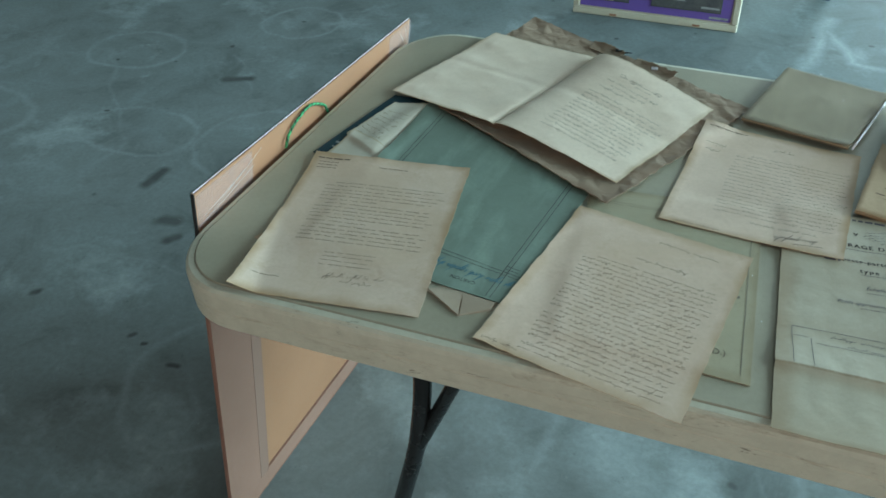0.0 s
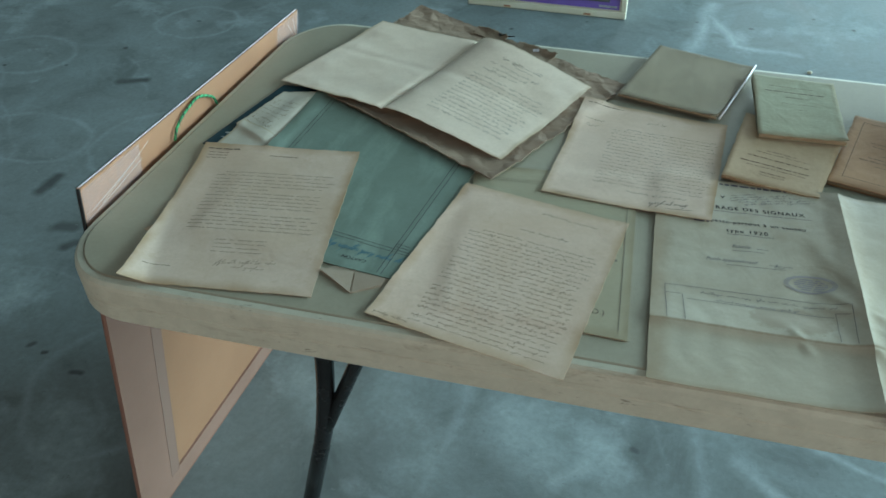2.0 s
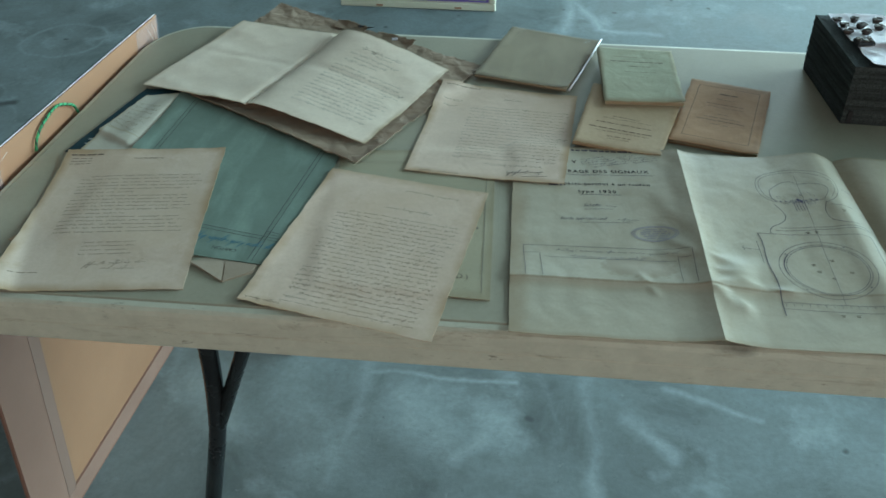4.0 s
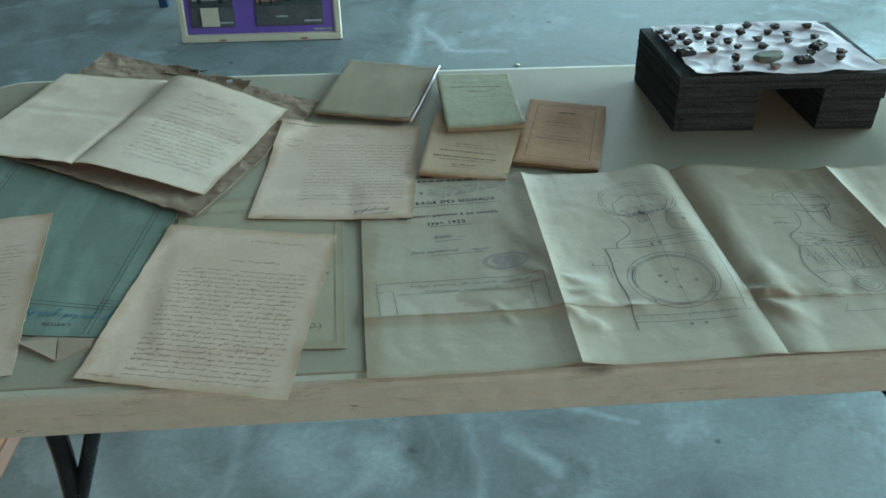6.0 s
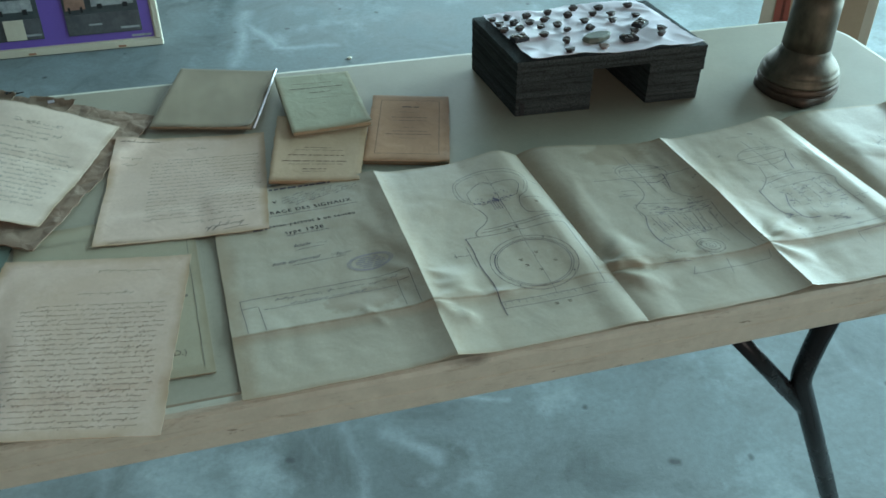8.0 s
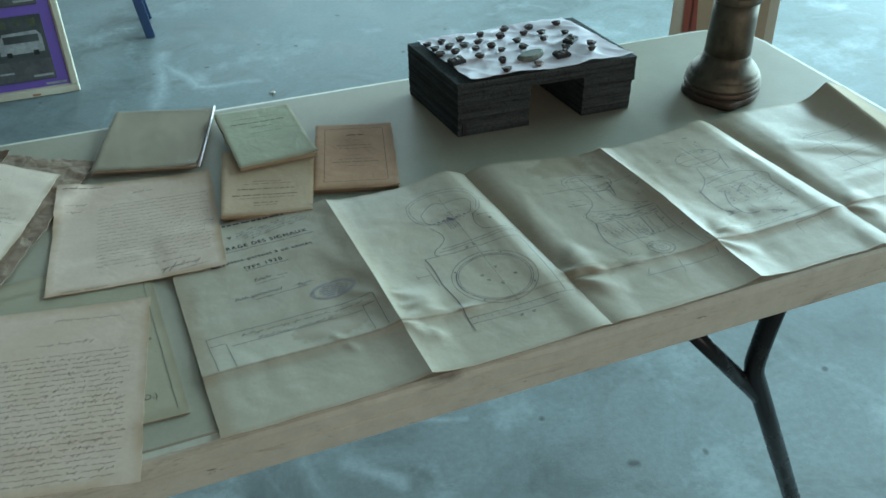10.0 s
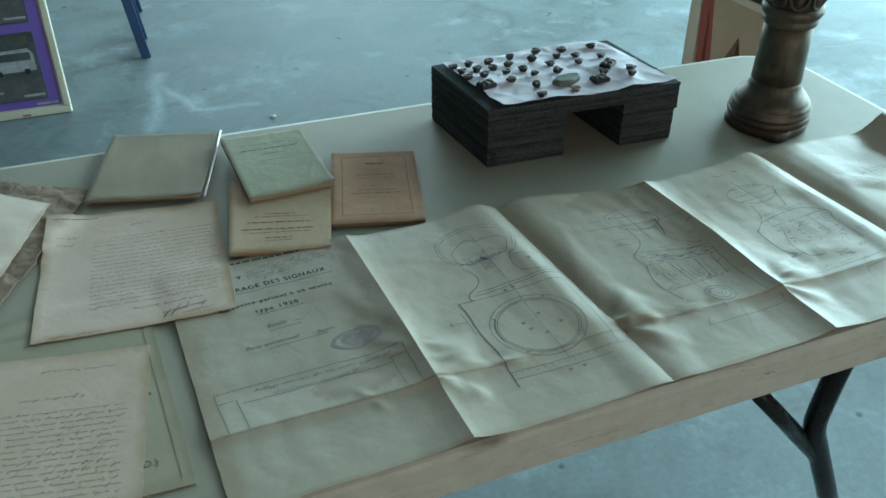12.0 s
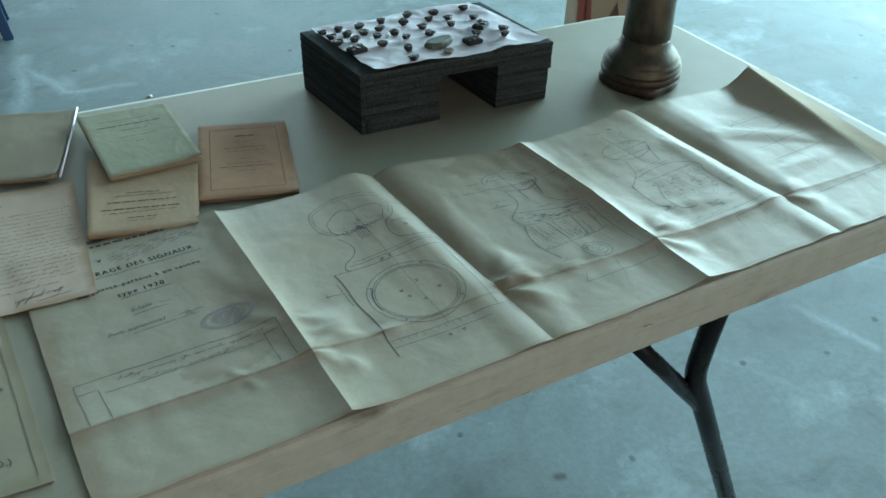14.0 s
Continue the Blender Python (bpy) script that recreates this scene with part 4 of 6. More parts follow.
def green_folder():
    rng = random.Random(15)
    s = Sheet([(0.262, 0.434), (0.545, 0.288), (0.519, 0.060), (0.245, 0.085)], None, waves(0.0008, 7, 1.2), 0.0011, 0.0004, seed=6)
    ob = paper_thing("folder", s, GREEN_CARD, "blue-green card folder with ruled border and stamped word", "folder")
    bm = bmesh.new()
    w, h = s.w, s.h
    for d in (0.030, 0.036):
        line(bm, s, (d, 0.004), (d, h - 0.004), 0.0007)
        line(bm, s, (w - d + 0.006, 0.004), (w - d + 0.006, h - 0.004), 0.0007)
        line(bm, s, (0.012, h - d - 0.022), (w - 0.004, h - d - 0.022), 0.0007)
    for k in range(3):
        line(bm, s, (w - 0.030, h - 0.070 + 0.006 * k), (w - 0.012, h - 0.070 + 0.006 * k), 0.0009)
    part("ruled_border", bm, INK_DARK, ob)
    lettering(s, "CARTON", 0.246, h - 0.022, 0.0082, INK_DARK, ob, 180)
    bm = Pad()
    written_line(bm, s, rng, 0.165, 0.285, h - 0.036, 0.0055, 0.0014)
    part("pencil_note", bm, BLUE_PENCIL, ob)


def left_bundle():
    rng = random.Random(16)
    s = Sheet([(0.200, 0.440), (0.262, 0.442), (0.240, 0.255), (0.160, 0.262)], None, waves(0.0006, 9), 0.0012, 0.0005, seed=7)
    ob = paper_thing("dark_cover", s, TEAL, "dark teal printed cover under loose envelopes", "cover")
    bm = Pad()
    bar_line(bm, s, rng, 0.010, 0.035, 0.150, 0.004)
    bar_line(bm, s, rng, 0.012, 0.03, 0.162, 0.003)
    part("printed_bar", bm, PHOTO_WHITE, ob)
    s = Sheet([(0.212, 0.415), (0.278, 0.432), (0.256, 0.276), (0.184, 0.316)], None, waves(0.003, 4, 3, 0.003), seed=8)
    ob = paper_thing("envelope", s, ENVELOPE, "creased small envelope tucked beside the green folder", "envelope", nu=20, nv=28)
    bm = Pad()
    for k in range(9):
        written_line(bm, s, rng, 0.006, 0.05, 0.03 + 0.011 * k, 0.002, 0.0005, 0.2)
    part("written_line", bm, INK, ob)
    s = Sheet([(0.190, 0.330), (0.262, 0.300), (0.258, 0.235), (0.180, 0.255)], None, waves(0.0015, 6, 3), seed=9)
    paper_thing("envelope", s, ENVELOPE, "plain cream envelope under the yellowed letter", "envelope", nu=16, nv=20)
    # folded paper peeping out below the folder
    t = thing("folded_envelope", (0.475, 0.028, TOP), "folded cream envelope under the green folder", "envelope")
    part("back_leaf", prism([(0.427, 0.055), (0.466, 0.091), (0.506, 0.058), (0.505, 0.047), (0.475, 0.028)], TOP + 0.0004, TOP + 0.0010), FLAP_PAPER, t)
    for tri, low in (([(0.427, 0.055), (0.466, 0.061), (0.475, 0.028)], 0.0012), ([(0.468, 0.061), (0.506, 0.058), (0.505, 0.047), (0.4765, 0.028)], 0.0014)):
        bm = prism(tri, TOP + low, TOP + low + 0.0006)
        for v in bm.verts:
            v.co.z += 0.05 * abs(v.co.x - 0.475)
        part("flap", bm, FLAP_PAPER, t, "folded triangular flap")
    tagged(part("paper_scrap", prism([(0.186, 0.072), (0.215, 0.062), (0.220, 0.110), (0.199, 0.096)], TOP + 0.0003, TOP + 0.0008), LETTER_GREY, None), "small scrap of paper under the yellowed letter", "paper")
    s = Sheet([(0.545, 0.305), (0.750, 0.318), (0.777, 0.032), (0.575, 0.035)], None, waves(0.0006, 2), 0.0012, 0.0003, seed=10)
    ob = paper_thing("sleeved_pamphlet", s, SLEEVE_DOC, "olive printed pamphlet in a clear sleeve under letters", "pamphlet")
    bm = bmesh.new()
    for y in (0.028, 0.032, 0.115, 0.118):
        line(bm, s, (0.012, y), (s.w - 0.012, y), 0.0006)
    line(bm, s, (s.w - 0.010, 0.02), (s.w - 0.010, s.h - 0.01), 0.0008)
    bar_line(bm, s, rng, 0.12, 0.19, 0.16, 0.004)
    part("ruled_lines", bm, INK_PALE, ob)
    lettering(s, "(R.D.)", s.w - 0.052, s.h - 0.030, 0.011, INK, ob)
    film = Sheet([(0.540, 0.310), (0.757, 0.322), (0.784, 0.028), (0.570, 0.030)], None, waves(0.0004, 2), 0.0003, 0.0, seed=10)
    fo = part("clear_sleeve", film.mesh(20, 24), FILM, ob, "clear plastic sleeve", smooth=True)
    fo.visible_shadow = False


# ---------------------------------------------------------------- booklets
def booklets():
    rng = random.Random(21)
    t, s, front = block("booklet", [(0.872, 0.500), (0.996, 0.462), (0.962, 0.314), (0.849, 0.342)], TOP + 0.0056, TOP + 0.0106, TAN_COVER, "tan paper-covered booklet half hidden under another", 0.0, 3)
    bm = Pad()
    w, h = s.w, s.h
    for y, a, b, k in ((0.080, 0.35, 0.65, 0.0016), (0.086, 0.25, 0.78, 0.0012), (0.098, 0.18, 0.8, 0.0022), (0.112, 0.12, 0.86, 0.0024), (0.119, 0.2, 0.8, 0.0012), (0.130, 0.36, 0.62, 0.0018), (0.136, 0.36, 0.62, 0.001)):
        bar_line(bm, s, rng, a * w, b * w, y, 0.75 * k)
    part("printed_bar", bm, INK_RUST, front)
    t, s, front = block("booklet", [(0.874, 0.599), (0.985, 0.592), (0.998, 0.439), (0.889, 0.436)], TOP + 0.0122, TOP + 0.0186, PALE_COVER, "pale green printed booklet lying across a tan one", 0.001, 4)
    bm = Pad()
    w, h = s.w, s.h
    for y, a, b, k in ((0.030, 0.2, 0.72, 0.0012), (0.044, 0.14, 0.84, 0.0026), (0.058, 0.38, 0.66, 0.0018), (0.075, 0.32, 0.72, 0.0010), (0.090, 0.45, 0.6, 0.0008)):
        bar_line(bm, s, rng, a * w, b * w, y, 0.75 * k)
    part("printed_bar", bm, INK, front)
    t, s, front = block("booklet", [(1.014, 0.533), (1.121, 0.503), (1.085, 0.337), (0.974, 0.366)], TOP + 0.0004, TOP + 0.0062, ORANGE_COVER, "orange-brown booklet with ruled border on bare table", 0.0, 5)
    bm = Pad()
    w, h = s.w, s.h
    for a, b in (((0.014, 0.016), (w - 0.014, 0.016)), ((w - 0.014, 0.016), (w - 0.014, h - 0.016)), ((w - 0.014, h - 0.016), (0.014, h - 0.016)), ((0.014, h - 0.016), (0.014, 0.016))):
        line(bm, s, a, b, 0.0008)
    for y, a, b, k in ((0.034, 0.4, 0.62, 0.004), (0.048, 0.38, 0.6, 0.001), (0.062, 0.28, 0.74, 0.0014), (0.070, 0.3, 0.72, 0.0012), (0.088, 0.44, 0.56, 0.001), (0.098, 0.3, 0.72, 0.0014), (0.106, 0.22, 0.78, 0.0018), (0.116, 0.4, 0.6, 0.001)):
        bar_line(bm, s, rng, a * w, b * w, y, 0.75 * k)
    part("printed_bar", bm, INK_RUST, front)
    # sleeved grey booklet
    t, s, front = block("booklet", [(0.736, 0.680), (0.877, 0.637), (0.834, 0.480), (0.694, 0.515)], TOP + 0.0048, TOP + 0.0086, GREY_COVER, "plain grey-olive booklet in a clear sleeve", 0.003, 6)
    film = Sheet([(0.732, 0.684), (0.882, 0.639), (0.838, 0.476), (0.690, 0.512)], TOP + 0.0096, lambda u, v: 0.0022 + 0.0012 * noise.noise((u * 5, v * 5, 3.1)) + 0.0008 * noise.noise((u * 13, v * 9, 1.1)) - 0.004 * max(0, u - 0.9) * 4, 0.0003, 0.0006, 6)
    part("sleeve_edge", tube([(0.880, 0.641, TOP + 0.0100), (0.860, 0.563, TOP + 0.0085), (0.838, 0.478, TOP + 0.009)], 0.0014, 8), WHITE_PAPER, t, "bright welded sleeve edge", smooth=True)
    fo = part("clear_sleeve", film.mesh(48, 48), FILM, t, "clear plastic sleeve", smooth=True)
    fo.visible_shadow = False


# ---------------------------------------------------------------- folded drawing
FOLDS_TOP = [0.772, 0.982, 1.176, 1.366, 1.560, 1.800]
FOLDS_LOW = [0.801, 1.017, 1.226, 1.418, 1.615, 1.808]
PROFILE = [
    [(0, 0.001), (0.40, 0.0030), (0.62, 0.0052), (0.80, 0.0082), (0.91, 0.0112), (1, 0.0160)],
    [(0, 0.0160), (0.04, 0.0128), (0.09, 0.0106), (0.18, 0.0090), (0.36, 0.0078), (0.55, 0.0084), (0.72, 0.0112), (0.82, 0.0136), (0.88, 0.0128), (0.94, 0.0078), (1, 0.001)],
    [(0, 0.001), (0.06, 0.0062), (0.12, 0.0092), (0.18, 0.0100), (0.36, 0.0088), (0.55, 0.0074), (0.74, 0.0066), (0.86, 0.0086), (0.94, 0.0120), (1, 0.0170)],
    [(0, 0.0170), (0.03, 0.0148), (0.08, 0.0124), (0.16, 0.0110), (0.36, 0.0100), (0.55, 0.0098), (0.74, 0.0116), (0.82, 0.0130), (0.88, 0.0124), (0.94, 0.0076), (1, 0.001)],
    [(0, 0.001), (0.07, 0.0062), (0.15, 0.0092), (0.22, 0.0094), (0.4, 0.0060), (0.7, 0.003), (1, 0.003)],
]
CREASE = 0.757
# crumpled places: panel place, share down the sheet, half length and half width in metres, turn, height
CRUMPLES = [(1.22, 0.64, 0.060, 0.022, 0.25, 0.0013), (2.5, 0.66, 0.06, 0.018, -0.3, 0.002), (0.62, 0.70, 0.06, 0.02, 0.1, 0.001),
            (4.45, 0.4, 0.08, 0.02, 0.5, 0.004), (4.4, 0.62, 0.07, 0.018, -0.2, 0.004), (3.5, 0.63, 0.07, 0.02, 0.15, 0.002)]
# pinched places: panel place, share down the sheet, reach, height, directions of the ridges in degrees (0 right, 90 down)
PINCHES = [(1.0, 0.757, 0.058, 0.0042, (52, -22)), (2.0, 0.757, 0.070, 0.0075, (36, -28)), (3.0, 0.757, 0.055, 0.0058, (44, -20)), (4.0, 0.757, 0.050, 0.0045, (40, -25)),
           (1.12, 0.79, 0.030, 0.0035, (70, 200)), (2.10, 0.735, 0.032, 0.0055, (10, 200)), (1.30, 0.745, 0.035, 0.003, (10, 190)), (2.55, 0.735, 0.04, 0.003, (-20, 170)), (0.70, 0.765, 0.02, 0.003, (60, 240)),
           (1.01, 0.600, 0.070, 0.0036, (26,)), (1.01, 0.680, 0.055, 0.0040, (2,)), (0.985, 0.62, 0.050, 0.0026, (190, 225)), (2.02, 0.70, 0.060, 0.0060, (-38,)), (3.03, 0.70, 0.060, 0.0060, (-30, 6))]


def pinched(q, v):
    """Sharp ridges that run out from a place where two folds cross."""
    rise = 0.0
    for c, cv, reach, height, ways in PINCHES:
        dx, dy = (q - c) * 0.206, (v - cv) * 0.34
        r = math.hypot(dx, dy)
        if 1e-5 < r < reach:
            a = math.degrees(math.atan2(dy, dx))
            s = r / reach
            swell = height * 3.2 * s * (1 - s) ** 1.3
            rise += swell * max(max(0.0, 1 - abs((a - w + 180) % 360 - 180) / 30) for w in ways)
    return rise


class Drawing(Sheet):
    """A long sheet folded in five, opened out: u runs over its panels, with ridges and valleys at the folds."""

    def at(self, u, v, lift=0.0):
        q = min(max(u * 5, 0.0), 5.0)
        i = min(int(q), 4)
        f = q - i
        xt = FOLDS_TOP[i] + (FOLDS_TOP[i + 1] - FOLDS_TOP[i]) * f
        xl = FOLDS_LOW[i] + (FOLDS_LOW[i + 1] - FOLDS_LOW[i]) * f
        yt, yl = 0.336 + 0.004 * math.sin(q * 3.1), -0.012 + 0.034 * q / 5
        yt -= 0.012 * max(0.0, 1 - abs(q - 1.0) / 0.8) + 0.026 * max(0.0, 1 - abs(q - 3.0) / 0.9)
        x, y = xt + (xl - xt) * v, yt + (yl - yt) * v
        k = 1.0 if v < 0.25 else max(0.0, 1 - (v - 0.25) / 0.62)
        if abs(q - 3.0) < 0.5:
            k = k * (0.5 + abs(q - 3.0)) + max(0.0, 1 - v / 0.7) * (0.5 - abs(q - 3.0))
        rise = 0.0
        for (a, za), (b, zb) in zip(PROFILE[i], PROFILE[i][1:]):
            if a <= f <= b:
                rise = za + (zb - za) * (f - a) / (b - a)
        rise *= min(1.0, 0.05 + 0.95 * k + 0.42 * max(0.0, 1 - min(f, 1 - f) / 0.22))
        flat = min(1.0, (1 - v) / 0.09)
        for c, cv, w, hh, turn, a in CRUMPLES:
            dq, dv = (q - c) * 0.206, (v - cv) * 0.34
            p, r = dq * math.cos(turn) + dv * math.sin(turn), dv * math.cos(turn) - dq * math.sin(turn)
            rise += a * max(0.0, 1 - max(abs(p) / w, abs(r) / hh) - 0.25 * min(abs(p) / w, abs(r) / hh))
        rise += pinched(q, v) * flat
        bend = 0.0036 * max(0.0, 1 - abs(v - CREASE) / (0.13 if v < CREASE else 0.036)) ** (1.3 if v < CREASE else 1.5) * (0.62 + 0.38 * math.sin(q * 2.1 + 0.6))
        rise += max(0.0, bend) + flat * (0.0016 * abs(noise.noise((q * 1.9, v * 2.6, 6.2))) + 0.0008 * abs(noise.noise((q * 7, v * 8, 2.2))))
        if q > 4.62:
            s = (q - 4.62) / 0.38
            tall = 0.029 * max(0.0, 1 - v * 1.28)
            rise += tall * ((s / 0.55) ** 2.0 if s < 0.55 else 1 - 0.5 * (s - 0.55) / 0.45)
            x -= 0.25 * tall * s
        return Vector((x, y, TOP + 0.0005 + rise + lift))


class Panel:
    """One panel of the drawing, as a sheet for ribbons and lettering."""

    def __init__(self, drawing, index):
        self.d, self.i, self.w, self.h, self.shift = drawing, index, 0.206, 0.340, 0.0

    def mm(self, x, y, lift=0.00035):
        return self.d.at((self.i + (x + self.shift) / self.w) / 5, y / self.h, self.d.thick + lift)


def bent(pts, step=0.004):
    """A smooth line through a few places, in short steps."""
    out = []
    n = len(pts)
    for i in range(n - 1):
        p0, p1, p2, p3 = pts[max(i - 1, 0)], pts[i], pts[i + 1], pts[min(i + 2, n - 1)]
        k = max(2, int(math.dist(p1, p2) / step))
        for j in range(k):
            t = j / k
            out.append(tuple(0.5 * (2 * b + (c - a) * t + (2 * a - 5 * b + 4 * c - d) * t * t + (3 * b - a - 3 * c + d) * t ** 3) for a, b, c, d in zip(p0, p1, p2, p3)))
    out.append(pts[-1])
    return out


def sketched(bm, sheet, pts, width=0.0006):
    """A pen line that follows a few places, with a slight tremble."""
    ribbon(bm, sheet, [(x + 0.0004 * noise.noise((x * 120, y * 120, 3.1)), y + 0.0004 * noise.noise((x * 120, y * 120, 9.4))) for x, y in bent(pts)], width)


def dimension_marks(ob, s, rng, middle, reach, count):
    """Short dimension lines, ticks and figures scattered round a view."""
    bm = bmesh.new()
    for _ in range(count):
        x, y = middle[0] + reach[0] * rng.uniform(-0.85, 0.85), middle[1] + reach[1] * rng.uniform(-1, 1)
        along = rng.uniform(0.004, 0.022)
        if rng.random() < 0.6:
            line(bm, s, (x, y), (min(x + along, 0.200), y - 0.05 * along), 0.0004)
            line(bm, s, (x, y - 0.0018), (x + 0.0006, y + 0.0018), 0.0006, 2)
        else:
            line(bm, s, (x, y), (x + 0.1 * along, y + along), 0.0004)
        if rng.random() < 0.4:
            line(bm, s, (x + 0.004, y - 0.003), (x + 0.007, y - 0.0032), 0.0010, 2)
    tagged(part("dimension_mark", bm, PENCIL, ob), kind="stuff")


def title_panel(ob, s, rng):
    lettering(s, "RAGE DES SIGNAUX", 0.068, 0.060, 0.0090, INK_DARK, ob, -3, 1.24, 0.0003)
    lettering(s, "passe-partout à un sauteu", 0.062, 0.086, 0.0080, INK_DARK, ob, -2.5, 1.20, 0.00026)
    lettering(s, "type 1920", 0.079, 0.101, 0.0086, INK_DARK, ob, -3, 1.30, 0.00026)
    lettering(s, "V", 0.074, 0.038, 0.0085, INK_DARK, ob, weight=0.0003)
    lettering(s, "Échelle", 0.084, 0.127, 0.0070, PENCIL, ob, -4, 1.0, 0.0, 0.35)
    lettering(s, "Poids approximatif", 0.056, 0.154, 0.0070, PENCIL, ob, -3, 1.0, 0.0, 0.35)
    bm = Pad()
    bar_line(bm, s, rng, 0.074, 0.150, 0.008, 0.0036)
    bar_line(bm, s, rng, 0.044, 0.060, 0.0875, 0.0030)
    line(bm, s, (0.066, 0.0645), (0.172, 0.0595), 0.0007)
    line(bm, s, (0.080, 0.1045), (0.130, 0.1015), 0.0007)
    for q, end in enumerate((0.118, 0.150, 0.168, 0.180, 0.182)):
        written_line(bm, s, rng, 0.086 + 0.008 * max(0, q - 2), end, 0.029 + 0.0052 * q - 0.0025 * max(0, q - 2), 0.0012, 0.0005, -0.27)
    written_line(bm, s, rng, 0.110, 0.122, 0.125, 0.0016, 0.0006)
    line(bm, s, (0.085, 0.132), (0.118, 0.130), 0.0006)
    written_line(bm, s, rng, 0.122, 0.146, 0.149, 0.0016, 0.0006)
    line(bm, s, (0.078, 0.158), (0.138, 0.154), 0.0006)
    part("written_line", bm, PENCIL, ob)
    bm = bmesh.new()
    for a, b in (((0.014, 0.203), (0.195, 0.199)), ((0.014, 0.203), (0.017, 0.256)), ((0.195, 0.199), (0.194, 0.254)), ((0.037, 0.222), (0.177, 0.219)), ((0.032, 0.216), (0.035, 0.255)), ((0.179, 0.213), (0.179, 0.254)), ((0.015, 0.216), (0.030, 0.2155)), ((0.179, 0.213), (0.192, 0.2125))):
        line(bm, s, a, b, 0.0006)
    written_line(bm, s, rng, 0.05, 0.18, 0.2095, 0.0013, 0.0006, -0.02)
    written_line(bm, s, rng, 0.065, 0.145, 0.2185, 0.0013, 0.0006, -0.02)
    part("ruled_table", bm, PENCIL, ob)
    bm = bmesh.new()
    for k in (1.0, 0.93, 0.86):
        ellipse(bm, s, (0.160, 0.172), 0.0255 * k, 0.0135 * k, 0.0010, -6)
    for k in range(6):
        bar_line(bm, s, rng, 0.143 + 0.003 * abs(k - 2.5), 0.178 - 0.003 * abs(k - 2.5), 0.1645 + 0.0032 * k, 0.0019)
    part("oval_stamp", bm, STAMP, ob, "faded violet oval stamp")


def front_view(ob, s, rng):
    """The lock seen from the front: domed handle, neck and round case."""
    bm = bmesh.new()
    sketched(bm, s, [(0.103, 0.098), (0.091, 0.087), (0.088, 0.069), (0.093, 0.051), (0.107, 0.040), (0.128, 0.034), (0.149, 0.036), (0.171, 0.044), (0.185, 0.056), (0.185, 0.075), (0.176, 0.095), (0.162, 0.104)])
    sketched(bm, s, [(0.108, 0.098), (0.095, 0.085), (0.092, 0.068), (0.096, 0.053), (0.110, 0.043), (0.129, 0.039), (0.148, 0.041), (0.167, 0.049), (0.180, 0.060), (0.181, 0.076), (0.172, 0.093)], 0.0005)
    sketched(bm, s, [(0.103, 0.075), (0.117, 0.062), (0.132, 0.057), (0.138, 0.064), (0.151, 0.064), (0.167, 0.068), (0.172, 0.079), (0.163, 0.096)], 0.0007)
    sketched(bm, s, [(0.103, 0.075), (0.102, 0.091), (0.111, 0.099), (0.138, 0.100), (0.162, 0.097)], 0.0007)
    line(bm, s, (0.140, 0.047), (0.134, 0.276), 0.0004)
    sketched(bm, s, [(0.102, 0.103), (0.108, 0.114), (0.110, 0.127), (0.102, 0.138), (0.090, 0.146), (0.085, 0.155), (0.088, 0.159)], 0.0008)
    sketched(bm, s, [(0.163, 0.102), (0.158, 0.117), (0.161, 0.133), (0.174, 0.139), (0.191, 0.140)], 0.0007)
    for a, b in (((0.166, 0.108), (0.191, 0.110)), ((0.189, 0.071), (0.201, 0.073)), ((0.092, 0.152), (0.200, 0.149)), ((0.070, 0.158), (0.195, 0.161)), ((0.098, 0.147), (0.196, 0.145)), ((0.066, 0.172), (0.066, 0.210)),
                 ((0.047, 0.186), (0.066, 0.188)), ((0.049, 0.182), (0.049, 0.190)), ((0.070, 0.281), (0.176, 0.284)), ((0.070, 0.271), (0.199, 0.274))):
        line(bm, s, a, b, 0.0006)
    sketched(bm, s, [(0.070, 0.158), (0.072, 0.177), (0.070, 0.210), (0.073, 0.243), (0.071, 0.266), (0.070, 0.292)], 0.0012)
    sketched(bm, s, [(0.195, 0.161), (0.195, 0.217), (0.190, 0.272)], 0.0007)
    for k in range(14):
        line(bm, s, (0.074 + 0.008 * k, 0.272), (0.074 + 0.008 * k, 0.277), 0.0004)
    for r in (0.050, 0.0445, 0.042):
        ellipse(bm, s, (0.131, 0.218), r, 0.92 * r, 0.0006)
    ellipse(bm, s, (0.131, 0.218), 0.0445, 0.041, 0.0012, 0, 165, 215)
    for a in (40, 130, 215, 305):
        q = (0.131 + 0.047 * math.cos(radians(a)), 0.218 + 0.0435 * math.sin(radians(a)))
        line(bm, s, (q[0] - 0.001, q[1]), (q[0] + 0.001, q[1]), 0.0018, 2)
    part("front_view", bm, PENCIL, ob)
    bm = bmesh.new()
    for k in range(26):
        x, y = 0.128 + rng.uniform(-0.022, 0.026), 0.092 + rng.uniform(-0.012, 0.010)
        line(bm, s, (x, y), (x + rng.uniform(-0.001, 0.004), y + rng.uniform(0.002, 0.007)), 0.0004)
    for k in range(9):
        line(bm, s, (0.104 + 0.006 * k, 0.0965), (0.107 + 0.006 * k, 0.0975), 0.0014, 2)
    for k in range(5):
        line(bm, s, (0.126 + 0.003 * k, 0.094), (0.126 + 0.003 * k, 0.116), 0.0006)
    line(bm, s, (0.131, 0.093), (0.136, 0.101), 0.0030)
    tagged(part("hatching", bm, VIOLET, ob), kind="stuff")
    bm = Pad()
